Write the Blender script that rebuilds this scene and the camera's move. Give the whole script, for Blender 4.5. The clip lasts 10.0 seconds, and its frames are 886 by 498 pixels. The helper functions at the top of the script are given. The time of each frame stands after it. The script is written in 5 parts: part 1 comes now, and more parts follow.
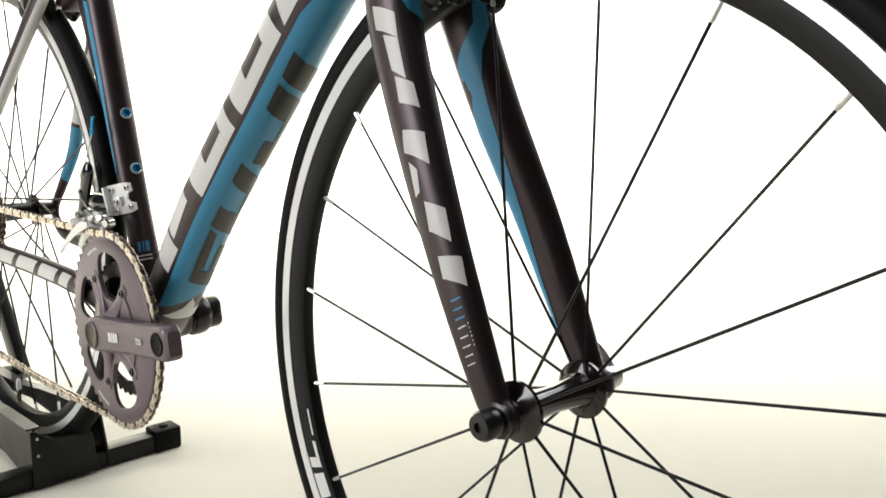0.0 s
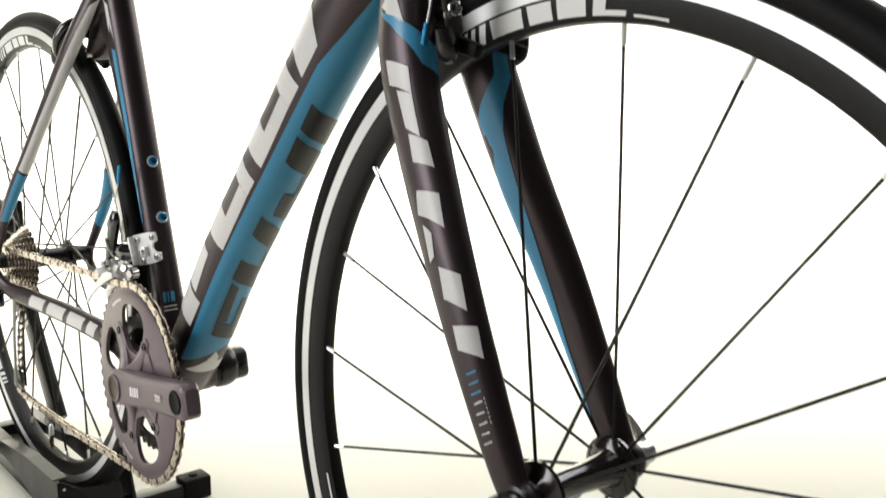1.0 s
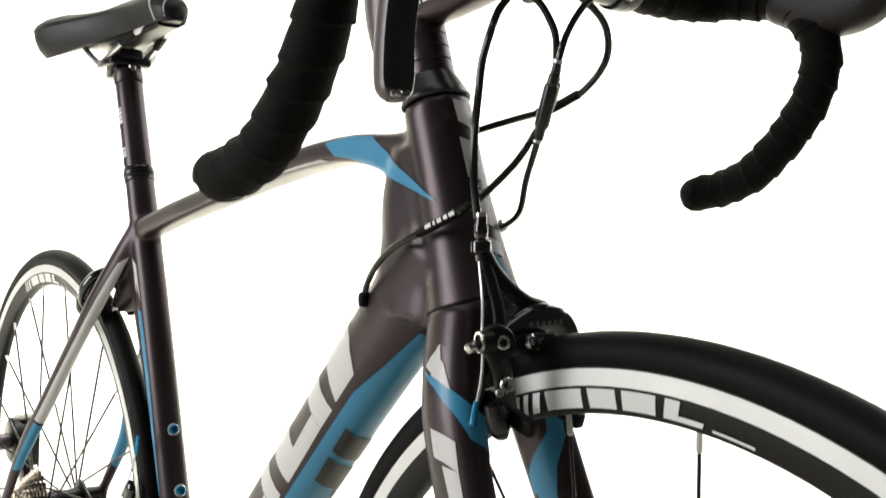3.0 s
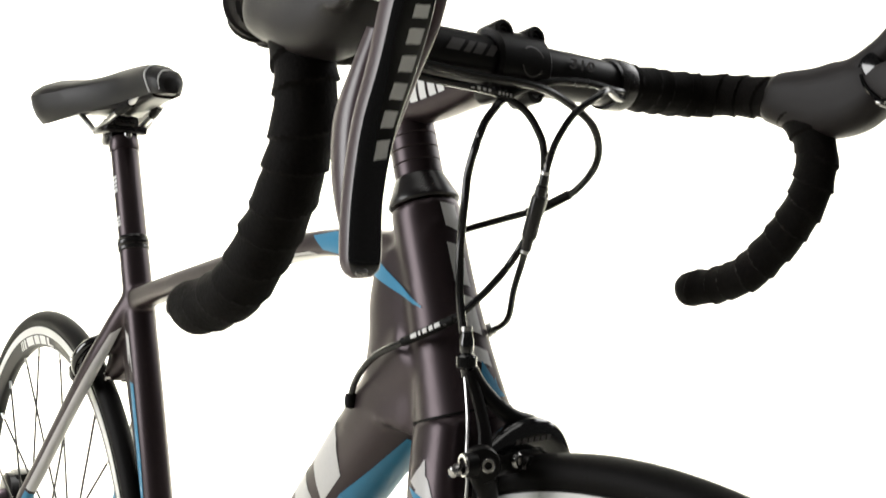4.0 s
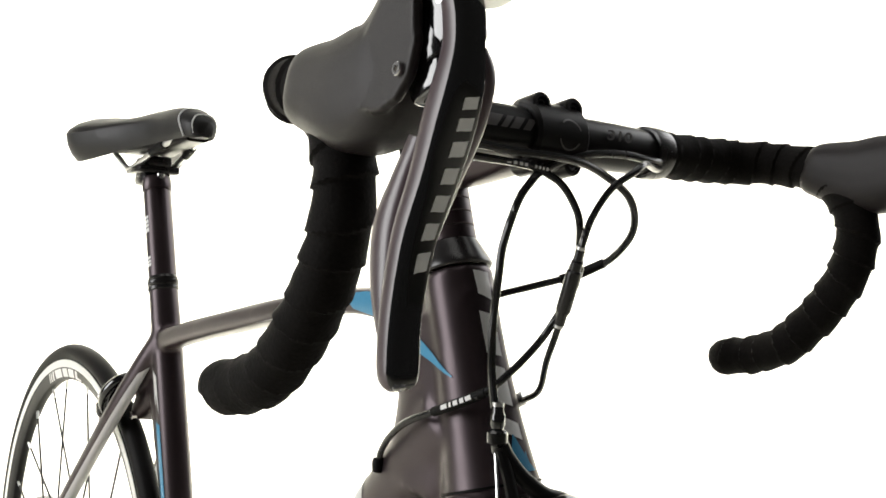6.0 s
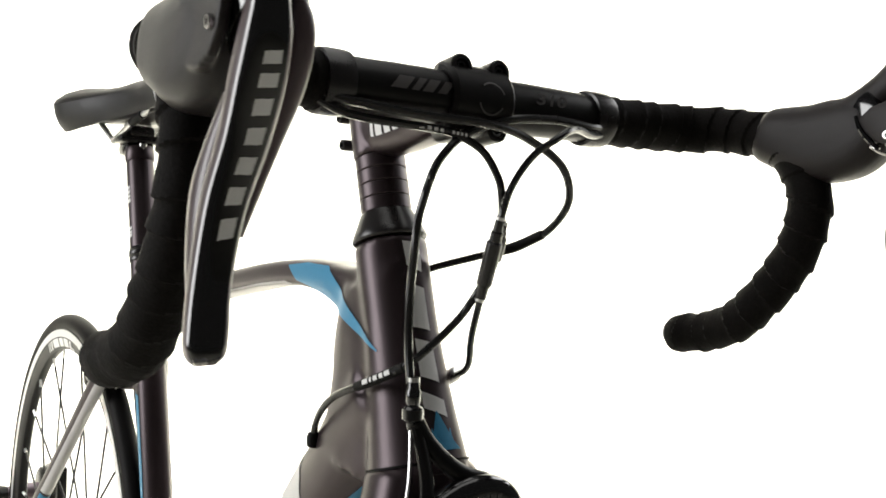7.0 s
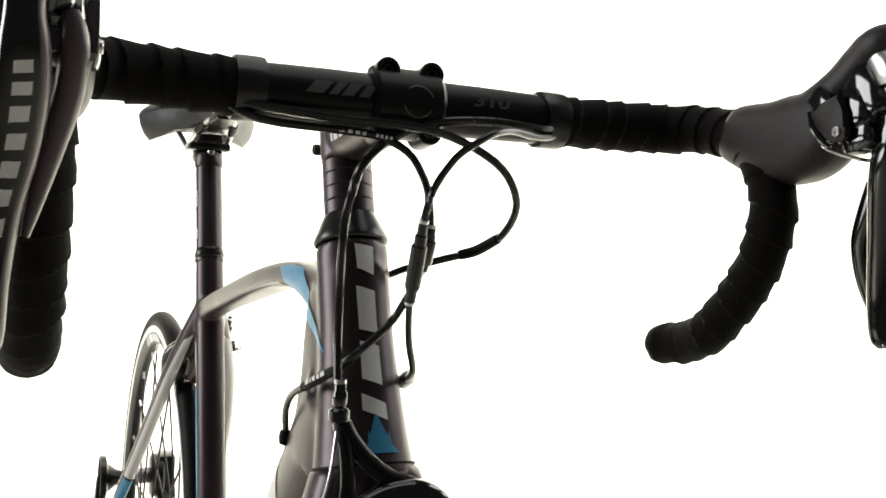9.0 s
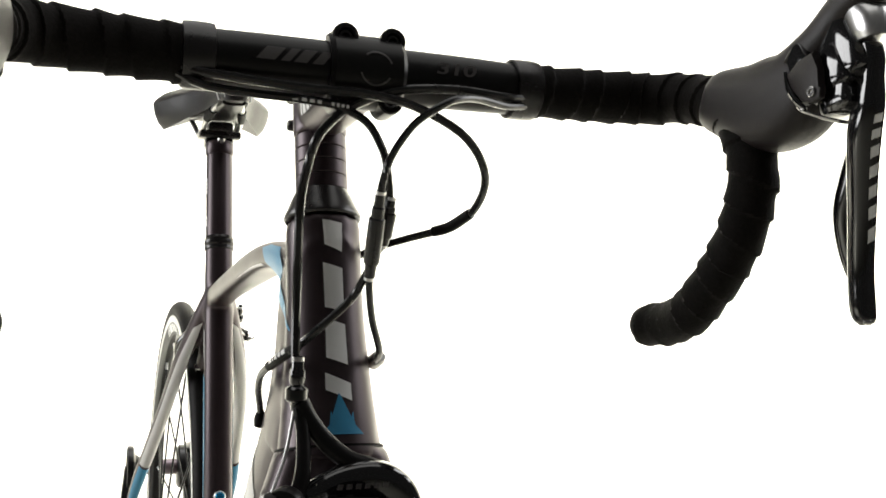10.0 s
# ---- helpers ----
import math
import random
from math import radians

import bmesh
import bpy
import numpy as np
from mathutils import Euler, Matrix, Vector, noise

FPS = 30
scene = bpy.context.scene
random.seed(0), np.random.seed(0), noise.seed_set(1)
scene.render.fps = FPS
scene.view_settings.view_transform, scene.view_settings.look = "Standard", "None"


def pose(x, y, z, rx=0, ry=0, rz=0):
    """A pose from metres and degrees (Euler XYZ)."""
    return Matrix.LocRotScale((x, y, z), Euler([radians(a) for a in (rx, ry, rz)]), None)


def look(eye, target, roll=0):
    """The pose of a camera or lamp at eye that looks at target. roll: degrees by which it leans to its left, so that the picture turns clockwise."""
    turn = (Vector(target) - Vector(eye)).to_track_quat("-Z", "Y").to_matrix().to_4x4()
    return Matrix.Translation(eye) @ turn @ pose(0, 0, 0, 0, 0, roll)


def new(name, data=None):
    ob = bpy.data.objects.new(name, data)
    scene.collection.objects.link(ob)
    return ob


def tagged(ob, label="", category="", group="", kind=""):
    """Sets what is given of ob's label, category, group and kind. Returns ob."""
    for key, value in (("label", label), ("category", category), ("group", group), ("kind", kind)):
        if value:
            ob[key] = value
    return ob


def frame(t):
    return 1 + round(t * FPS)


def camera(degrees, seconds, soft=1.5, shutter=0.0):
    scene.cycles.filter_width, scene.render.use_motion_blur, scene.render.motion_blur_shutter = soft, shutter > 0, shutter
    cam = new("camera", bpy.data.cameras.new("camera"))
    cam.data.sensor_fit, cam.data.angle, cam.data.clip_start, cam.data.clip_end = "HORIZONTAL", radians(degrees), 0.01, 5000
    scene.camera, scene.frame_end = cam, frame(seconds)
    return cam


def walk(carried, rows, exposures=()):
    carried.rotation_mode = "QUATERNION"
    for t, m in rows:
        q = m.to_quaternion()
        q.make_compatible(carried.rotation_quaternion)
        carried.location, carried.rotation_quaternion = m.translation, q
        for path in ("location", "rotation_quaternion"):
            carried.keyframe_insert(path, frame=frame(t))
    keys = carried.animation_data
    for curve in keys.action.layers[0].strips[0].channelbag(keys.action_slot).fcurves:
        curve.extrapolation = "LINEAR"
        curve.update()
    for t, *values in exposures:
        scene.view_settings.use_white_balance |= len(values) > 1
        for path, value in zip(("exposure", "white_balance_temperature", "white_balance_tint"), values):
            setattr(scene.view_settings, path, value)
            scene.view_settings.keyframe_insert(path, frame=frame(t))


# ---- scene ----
cam = camera(52.2, 10.0, soft=1.6, shutter=0.4)
PATH = [
    (0, (0.972, -0.476, 0.573), (-0.432, 0.889, 0.166), 0.9),
    (0.5, (0.966, -0.446, 0.573), (-0.489, 0.872, 0.19), -0.2),
    (1, (0.957, -0.43, 0.591), (-0.533, 0.859, 0.244), 0.3),
    (1.5, (0.922, -0.414, 0.631), (-0.584, 0.872, 0.356), -0.3),
    (2, (0.905, -0.408, 0.673), (-0.605, 0.891, 0.497), 0.2),
    (2.5, (0.897, -0.403, 0.702), (-0.621, 0.894, 0.584), 0.4),
    (2.7, (0.893, -0.402, 0.718), (-0.639, 0.881, 0.628), 0.7),
    (3.8, (0.892, -0.385, 0.778), (-0.662, 0.874, 0.759), 0.4),
    (4, (0.891, -0.381, 0.792), (-0.665, 0.876, 0.785), 0.8),
    (4.5, (0.895, -0.38, 0.814), (-0.671, 0.863, 0.817), 1.4),
    (5, (0.92, -0.389, 0.826), (-0.655, 0.845, 0.84), 1.4),
    (5.2, (0.911, -0.394, 0.826), (-0.667, 0.834, 0.803), 1.2),
    (6.3, (0.882, -0.365, 0.824), (-0.717, 0.836, 0.87), 2.1),
    (6.5, (0.888, -0.347, 0.827), (-0.726, 0.835, 0.86), 2.1),
    (7, (0.911, -0.308, 0.825), (-0.74, 0.821, 0.796), 2.3),
    (7.5, (0.928, -0.275, 0.826), (-0.774, 0.773, 0.757), 2.2),
    (8, (0.941, -0.241, 0.825), (-0.806, 0.73, 0.757), 2.3),
    (8.5, (0.956, -0.217, 0.827), (-0.838, 0.665, 0.768), 2.5),
    (9, (0.975, -0.189, 0.83), (-0.853, 0.623, 0.796), 2.7),
    (9.5, (0.981, -0.159, 0.827), (-0.874, 0.588, 0.794), 2.6),
    (10, (0.976, -0.133, 0.817), (-0.895, 0.571, 0.778), 2.6),
]
walk(cam, [(t, look(eye, target, roll)) for t, eye, target, roll in PATH])

# ---- light: a white studio sweep under large soft boxes ----
world = bpy.data.worlds.new("studio")
scene.world = world
world.use_nodes = True
world.node_tree.nodes["Background"].inputs["Color"].default_value = (1.0, 0.985, 0.96, 1)
world.node_tree.nodes["Background"].inputs["Strength"].default_value = 0.055


def softbox(name, eye, target, w, h, watts, colour=(1, 1, 1), spread=180):
    data = bpy.data.lights.new(name, "AREA")
    data.shape, data.size, data.size_y, data.energy, data.color = "RECTANGLE", w, h, watts, colour
    data.spread = radians(spread)
    ob = new(name, data)
    ob.matrix_world = look(eye, target)
    return tagged(ob, "large white studio soft box lamp, out of view", "lamp", kind="structure")


softbox("softbox_overhead", (0.0, 0.2, 3.4), (0.0, 0.2, 0), 3.6, 2.6, 32, (1.0, 0.985, 0.95))
softbox("softbox_backdrop", (-1.0, 1.1, 3.6), (-2.5, 2.4, 0.9), 8.0, 1.6, 470, (1.0, 0.99, 0.965), 120)
softbox("softbox_side", (-1.1, -3.1, 1.5), (0.2, 0, 0.6), 1.6, 2.2, 88)
# added fill from the far side, with no known source there
softbox("softbox_far_fill", (0.4, 3.0, 2.4), (0.2, 0, 0.6), 1.6, 1.6, 36)
scene.view_settings.exposure = 0.0


# ---- materials ----
def material(name, colour, rough=0.5, metal=0.0, coat=0.0, grain=0.0, grain_scale=400.0, bump=0.0, wear=0.12, spec=0.5, tint=None):
    """A surface with fine grain, broad unevenness of tone and gloss, and a slight relief."""
    m = bpy.data.materials.new(name)
    m.use_nodes = True
    nt = m.node_tree
    b = nt.nodes["Principled BSDF"]
    b.inputs["Metallic"].default_value = metal
    b.inputs["Coat Weight"].default_value = coat
    b.inputs["Coat Roughness"].default_value = 0.08
    b.inputs["Specular IOR Level"].default_value = spec
    if tint:
        b.inputs["Specular Tint"].default_value = (*tint, 1)
    tc = nt.nodes.new("ShaderNodeTexCoord")
    fine = nt.nodes.new("ShaderNodeTexNoise")
    fine.inputs["Scale"].default_value, fine.inputs["Detail"].default_value = grain_scale, 4
    broad = nt.nodes.new("ShaderNodeTexNoise")
    broad.inputs["Scale"].default_value, broad.inputs["Detail"].default_value = 14, 5
    nt.links.new(tc.outputs["Object"], fine.inputs["Vector"])
    nt.links.new(tc.outputs["Object"], broad.inputs["Vector"])
    add = nt.nodes.new("ShaderNodeMath")
    add.operation = "ADD"
    scale_f = nt.nodes.new("ShaderNodeMapRange")
    scale_f.inputs["To Min"].default_value, scale_f.inputs["To Max"].default_value = 1 - grain, 1 + grain
    scale_b = nt.nodes.new("ShaderNodeMapRange")
    scale_b.inputs["To Min"].default_value, scale_b.inputs["To Max"].default_value = -wear, wear
    nt.links.new(fine.outputs["Fac"], scale_f.inputs["Value"])
    nt.links.new(broad.outputs["Fac"], scale_b.inputs["Value"])
    nt.links.new(scale_f.outputs["Result"], add.inputs[0])
    nt.links.new(scale_b.outputs["Result"], add.inputs[1])
    mul = nt.nodes.new("ShaderNodeVectorMath")
    mul.operation = "SCALE"
    mul.inputs[0].default_value = colour
    nt.links.new(add.outputs[0], mul.inputs["Scale"])
    nt.links.new(mul.outputs["Vector"], b.inputs["Base Color"])
    ro = nt.nodes.new("ShaderNodeMapRange")
    ro.inputs["To Min"].default_value, ro.inputs["To Max"].default_value = max(0.02, rough - 0.06), min(1, rough + 0.06)
    nt.links.new(broad.outputs["Fac"], ro.inputs["Value"])
    nt.links.new(ro.outputs["Result"], b.inputs["Roughness"])
    if bump:
        bp = nt.nodes.new("ShaderNodeBump")
        bp.inputs["Strength"].default_value, bp.inputs["Distance"].default_value = bump, 0.0005
        nt.links.new(fine.outputs["Fac"], bp.inputs["Height"])
        nt.links.new(bp.outputs["Normal"], b.inputs["Normal"])
    return m


CARBON = material("satin_black_carbon", (0.0155, 0.0104, 0.0114), 0.35, grain=0.15, grain_scale=900, spec=0.62, tint=(1.0, 0.82, 0.88))
BLUE = material("blue_paint", (0.045, 0.27, 0.47), 0.36, grain=0.04, wear=0.06)
SILVER = material("silver_grey_paint", (0.66, 0.65, 0.64), 0.36, grain=0.06, wear=0.05)
DARK_DECAL = material("dark_grey_decal", (0.020, 0.020, 0.018), 0.4, wear=0.05)
GREY_DECAL = material("grey_decal", (0.085, 0.08, 0.08), 0.4, wear=0.05)
WHITE = material("white_print", (0.82, 0.82, 0.81), 0.4, wear=0.04)
ANODISED = material("black_anodised_aluminium", (0.0095, 0.0080, 0.0082), 0.27, grain=0.1, grain_scale=1500, spec=0.55)
BAR_BLACK = material("satin_black_aluminium", (0.0066, 0.0057, 0.0058), 0.34, grain=0.1, grain_scale=1200, spec=0.26)
GLOSS = material("gloss_black_lacquer", (0.004, 0.004, 0.0045), 0.10, coat=0.9, wear=0.05)
GREY_METAL = material("grey_anodised_aluminium", (0.165, 0.128, 0.146), 0.36, metal=0.45, grain=0.1, grain_scale=1500)
STEEL = material("polished_steel", (0.62, 0.61, 0.60), 0.20, metal=1.0, wear=0.08)
BRUSHED = material("brushed_aluminium", (0.72, 0.72, 0.71), 0.30, metal=1.0, grain=0.08, grain_scale=700)
CHAIN = material("nickel_plated_steel", (0.56, 0.49, 0.42), 0.24, metal=1.0, wear=0.25)
SPOKE = material("black_spoke_steel", (0.006, 0.006, 0.007), 0.4, spec=0.25)
TRACK = material("machined_brake_track", (0.80, 0.80, 0.79), 0.34, metal=0.25, grain=0.06, grain_scale=900)
RUBBER = material("tyre_rubber", (0.0036, 0.0031, 0.0031), 0.55, grain=0.2, grain_scale=700, bump=0.25, spec=0.12)
RIM = material("black_rim_finish", (0.008, 0.0075, 0.008), 0.42, grain=0.1, grain_scale=1200, spec=0.26)
LEVER_SIDE = material("satin_dark_grey_lever", (0.085, 0.062, 0.068), 0.30, grain=0.1, grain_scale=1200, spec=0.6)
HOOD = material("hood_rubber", (0.0150, 0.0115, 0.0115), 0.46, grain=0.2, grain_scale=1600, bump=0.3, spec=0.36)
TAPE = material("cork_bar_tape", (0.0066, 0.0056, 0.0051), 0.75, grain=0.4, grain_scale=650, bump=0.7, spec=0.10)
SADDLE = material("black_leatherette", (0.0085, 0.0075, 0.0075), 0.45, grain=0.2, grain_scale=1300, bump=0.4, spec=0.35)
CABLE = material("black_cable_housing", (0.007, 0.0065, 0.0065), 0.26, grain=0.1)
BRONZE = material("dark_bronze_steel", (0.055, 0.040, 0.024), 0.32, metal=0.8, grain=0.2, grain_scale=900)
STAND = material("powder_coated_steel", (0.004, 0.0037, 0.004), 0.32, grain=0.3, grain_scale=1100, bump=0.2, spec=0.24)
HUB = material("dark_brown_anodised_hub", (0.014, 0.007, 0.007), 0.14, coat=0.5, grain=0.1)
BOLT_BLUE = material("blue_anodised_bolt", (0.03, 0.32, 0.62), 0.22, metal=0.8)
SWEEP = material("white_studio_sweep", (0.86, 0.835, 0.72), 0.7, grain=0.01, grain_scale=60, wear=0.015, spec=0.2)


# ---- building helpers ----
def V(*a):
    return Vector(a)


def part(name, bm, mat, parent=None, label="", smooth=True):
    """Link a bmesh as one mesh object under a thing or a part."""
    bmesh.ops.recalc_face_normals(bm, faces=bm.faces[:])
    me = bpy.data.meshes.new(name)
    if smooth:
        for f in bm.faces:
            f.smooth = True
        for e in bm.edges:
            if len(e.link_faces) == 2 and e.calc_face_angle(0) > 0.6:
                e.smooth = False
    bm.to_mesh(me)
    bm.free()
    me.materials.append(mat)
    ob = new(name, me)
    ob.parent = parent
    if label:
        ob["label"] = label
    return ob


def share(name, ob, m, parent):
    """Another object on the same mesh as ob."""
    o = new(name, ob.data)
    o.parent = parent
    o.matrix_basis = m
    return o


def group_part(name, parent, label=""):
    ob = new(name)
    ob.empty_display_size = 0.02
    ob.parent = parent
    if label:
        ob["label"] = label
    return ob


def curve_rows(rows, n):
    """Rows of numbers joined by a smooth curve, at n + 1 even steps of the rows."""
    rows = [np.array(r, float) for r in rows]
    rows = [2 * rows[0] - rows[1]] + rows + [2 * rows[-1] - rows[-2]]
    out, spans = [], len(rows) - 3
    for k in range(n + 1):
        u = k / n * spans
        i = min(int(u), spans - 1)
        t = u - i
        p0, p1, p2, p3 = rows[i:i + 4]
        out.append(0.5 * (2 * p1 + (p2 - p0) * t + (2 * p0 - 5 * p1 + 4 * p2 - p3) * t * t + (3 * p1 - p0 - 3 * p2 + p3) * t ** 3))
    return out


class Tube:
    """A tube along rows (x, y, z, half width, half depth): the width lies across `side`'s plane, the depth along the bend."""

    def __init__(self, rows, n=40, side=(0, 1, 0), power=2.0):
        rows = [tuple(r) + (r[3],) if len(r) == 4 else tuple(r) for r in rows]
        self.c = curve_rows(rows, n)
        self.n, self.power, self.axes = n, power, []
        for k in range(n + 1):
            a, b = self.c[max(k - 1, 0)][:3], self.c[min(k + 1, n)][:3]
            t = Vector(b - a).normalized()
            s = Vector(side)
            s = (s - t * s.dot(t)).normalized()
            self.axes.append((s, t.cross(s).normalized(), t))

    def ring(self, k, seg, out=0.0):
        return [self.at(k / self.n, 2 * math.pi * j / seg, out) for j in range(seg)]

    def at(self, u, a, out=0.0):
        """The point at u (0 to 1) along the tube, a (radians) round it from the side axis, and out metres off its skin."""
        f = min(max(u, 0), 1) * self.n
        i = min(int(f), self.n - 1)
        t = f - i
        r = self.c[i] * (1 - t) + self.c[i + 1] * t
        s = self.axes[i][0].lerp(self.axes[i + 1][0], t)
        d = self.axes[i][1].lerp(self.axes[i + 1][1], t)
        c, q = math.cos(a), math.sin(a)
        e = 2.0 / self.power
        w = math.copysign(abs(c) ** e, c) * (r[3] + out)
        h = math.copysign(abs(q) ** e, q) * (r[4] + out)
        return Vector(r[:3]) + s * w + d * h

    def mesh(self, bm, seg=20, caps=True):
        rings = [[bm.verts.new(p) for p in self.ring(k, seg)] for k in range(self.n + 1)]
        for a, b in zip(rings, rings[1:]):
            for j in range(seg):
                bm.faces.new((a[j], a[(j + 1) % seg], b[(j + 1) % seg], b[j]))
        if caps:
            bm.faces.new(rings[0][::-1])
            bm.faces.new(rings[-1])
        return bm

    def patch(self, bm, quad, out=0.0006, nu=10, na=8):
        """A thin skin over the tube inside four corners (u, degrees)."""
        q = [np.array(p, float) for p in quad]
        g = []
        for i in range(nu + 1):
            row = []
            for j in range(na + 1):
                s, t = i / nu, j / na
                p = (q[0] * (1 - s) + q[1] * s) * (1 - t) + (q[3] * (1 - s) + q[2] * s) * t
                row.append(bm.verts.new(self.at(p[0], radians(p[1]), out)))
            g.append(row)
        for i in range(nu):
            for j in range(na):
                bm.faces.new((g[i][j], g[i + 1][j], g[i + 1][j + 1], g[i][j + 1]))
        return bm


def tube(bm, rows, n=24, seg=12, side=(0, 1, 0), power=2.0, caps=True):
    return Tube(rows, n, side, power).mesh(bm, seg, caps)


def lathe(bm, profile, origin, axis, seg=32, closed=False):
    """A turned form: (radius, way along the axis) pairs."""
    z = Vector(axis).normalized()
    x = z.orthogonal().normalized()
    y = z.cross(x)
    rings = []
    for r, h in profile:
        o = Vector(origin) + z * h
        if r < 1e-6:
            rings.append([bm.verts.new(o)] * seg)
        else:
            rings.append([bm.verts.new(o + (x * math.cos(2 * math.pi * k / seg) + y * math.sin(2 * math.pi * k / seg)) * r) for k in range(seg)])
    pairs = list(zip(rings, rings[1:]))
    if closed:
        pairs.append((rings[-1], rings[0]))
    for a, b in pairs:
        for k in range(seg):
            f = []
            for v in (a[k], a[(k + 1) % seg], b[(k + 1) % seg], b[k]):
                if v not in f:
                    f.append(v)
            if len(f) > 2:
                bm.faces.new(f)
    return bm


def block(bm, size, m=None, bevel=0.0, seg=2):
    """A box with rounded edges, at the pose m."""
    made = bmesh.ops.create_cube(bm, size=1.0, matrix=(m or Matrix()) @ Matrix.Diagonal((*size, 1)))
    if bevel:
        vs = set(made["verts"])
        es = [e for e in bm.edges if e.verts[0] in vs and e.verts[1] in vs]
        bmesh.ops.bevel(bm, geom=es, offset=bevel, segments=seg, affect="EDGES", profile=0.5)
    return bm


def plate(bm, outline, y0, y1, m=None, bevel=0.0, holes=()):
    """A flat plate cut to an outline in x, z, from y0 to y1."""
    m = m or Matrix()
    bot = [bm.verts.new(m @ V(x, y0, z)) for x, z in outline]
    top = [bm.verts.new(m @ V(x, y1, z)) for x, z in outline]
    n = len(outline)
    fs = [bm.faces.new(bot), bm.faces.new(top[::-1])]
    for i in range(n):
        bm.faces.new((bot[i], top[i], top[(i + 1) % n], bot[(i + 1) % n]))
    if bevel:
        es = [e for f in fs for e in f.edges]
        bmesh.ops.bevel(bm, geom=es, offset=bevel, segments=2, affect="EDGES", profile=0.5)
    return bm


def sphere(bm, c, r, seg=12, squash=(1, 1, 1)):
    bmesh.ops.create_uvsphere(bm, u_segments=seg, v_segments=max(6, seg // 2), radius=1, matrix=Matrix.Translation(c) @ Matrix.Diagonal((r * squash[0], r * squash[1], r * squash[2], 1)))
    return bm


def screw(name, c, axis, r, h, mat, parent, label=""):
    """A socket-head screw: a round head with a hexagonal recess."""
    bm = bmesh.new()
    lathe(bm, [(r, 0), (r, h * 0.8), (r * 0.86, h), (r * 0.55, h)], c, axis, 16)
    lathe(bm, [(r * 0.55, h), (r * 0.5, h * 0.35), (0, h * 0.35)], c, axis, 6)
    return part(name, bm, mat, parent, label)


def bars(bm, tube_, u0, u1, a0, a1, slant, gaps, out=0.0007):
    """A row of slanted plain bars on a tube: gaps lists (start, end) as parts of the row."""
    for s, e in gaps:
        ua, ub = u0 + (u1 - u0) * s, u0 + (u1 - u0) * e
        k = (u1 - u0) * slant
        tube_.patch(bm, [(ua, a0), (ub, a0), (ub + k, a1), (ua + k, a1)], out)
    return bm


# ---- setting ----
def studio_sweep():
    bm = bmesh.new()
    prof = [(6.0, 0.0), (-2.4, 0.0)]
    prof += [(-2.4 - 1.2 * math.sin(radians(a)), 1.2 - 1.2 * math.cos(radians(a))) for a in range(10, 91, 10)] + [(-3.6, 4.2)]
    rows = []
    for x, z in prof:
        rows.append([bm.verts.new((x, y, z)) for y in (-6.0, -2.0, 2.0, 6.0)])
    for a, b in zip(rows, rows[1:]):
        for j in range(3):
            bm.faces.new((a[j], a[j + 1], b[j + 1], b[j]))
    bmesh.ops.rotate(bm, verts=bm.verts[:], cent=(0, 0, 0), matrix=Matrix.Rotation(radians(-32), 3, "Z"))
    ob = part("floor", bm, SWEEP)
    sol = ob.modifiers.new("thickness", "SOLIDIFY")
    sol.thickness, sol.offset = 0.05, 1
    return tagged(ob, "seamless white studio floor curving up into a backdrop", "floor", kind="structure")


studio_sweep()
# ---- the bicycle ----
bike = new("bicycle")
bike.location = (0, 0, 0)
tagged(bike, "matt black road bicycle with blue and silver graphics on a stand", "bicycle")

BB = V(0, 0, 0.266)
AXLE_F = V(0.5945, 0, 0.3405)
AXLE_R = V(-0.405, -0.021, 0.347)
HEAD = V(-0.3007, 0, 0.9537)          # the steering axis, 72.5 degrees
HEAD_FOOT = V(0.554, 0, 0.3265)
SEAT = V(-0.2823, 0, 0.9593)          # the seat tube's way up, 73.6 degrees


def on_head(z):
    return HEAD_FOOT + HEAD * ((z - HEAD_FOOT.z) / HEAD.z)


def on_seat(z):
    return BB + SEAT * ((z - BB.z) / SEAT.z)


def blend(ob, voxel, rounds):
    """Grow overlapping tubes into one skin with soft fillets."""
    r = ob.modifiers.new("skin", "REMESH")
    r.mode, r.voxel_size, r.use_smooth_shade = "VOXEL", voxel, True
    s = ob.modifiers.new("fillet", "SMOOTH")
    s.factor, s.iterations = 0.5, rounds
    return ob


def cling(ob, target, off=0.0007):
    """Lay a thin graphic on the skin of its tube."""
    w = ob.modifiers.new("cling", "SHRINKWRAP")
    w.target, w.wrap_method, w.wrap_mode, w.offset = target, "NEAREST_SURFACEPOINT", "ABOVE_SURFACE", off
    return ob


# -- frame --
down = Tube([(-0.005, 0, 0.262, 0.030, 0.028), (0.05, 0, 0.318, 0.0300, 0.0295), (0.1366, 0, 0.428, 0.0295, 0.0300), (0.2456, 0, 0.545, 0.0285, 0.0305), (0.3346, 0, 0.639, 0.0278, 0.0325), (0.415, 0, 0.722, 0.0285, 0.038)], 48, power=2.3)
top = Tube([(-0.150, 0, 0.7215, 0.0150, 0.0120), (-0.06, 0, 0.7405, 0.0150, 0.0115), (0.05, 0, 0.7600, 0.0165, 0.0110), (0.15, 0, 0.7770, 0.0182, 0.0105), (0.24, 0, 0.7895, 0.0192, 0.0102), (0.31, 0, 0.7935, 0.0188, 0.0115), (0.365, 0, 0.7855, 0.018, 0.0175), (0.415, 0, 0.770, 0.018, 0.042)], 48, power=4.5)
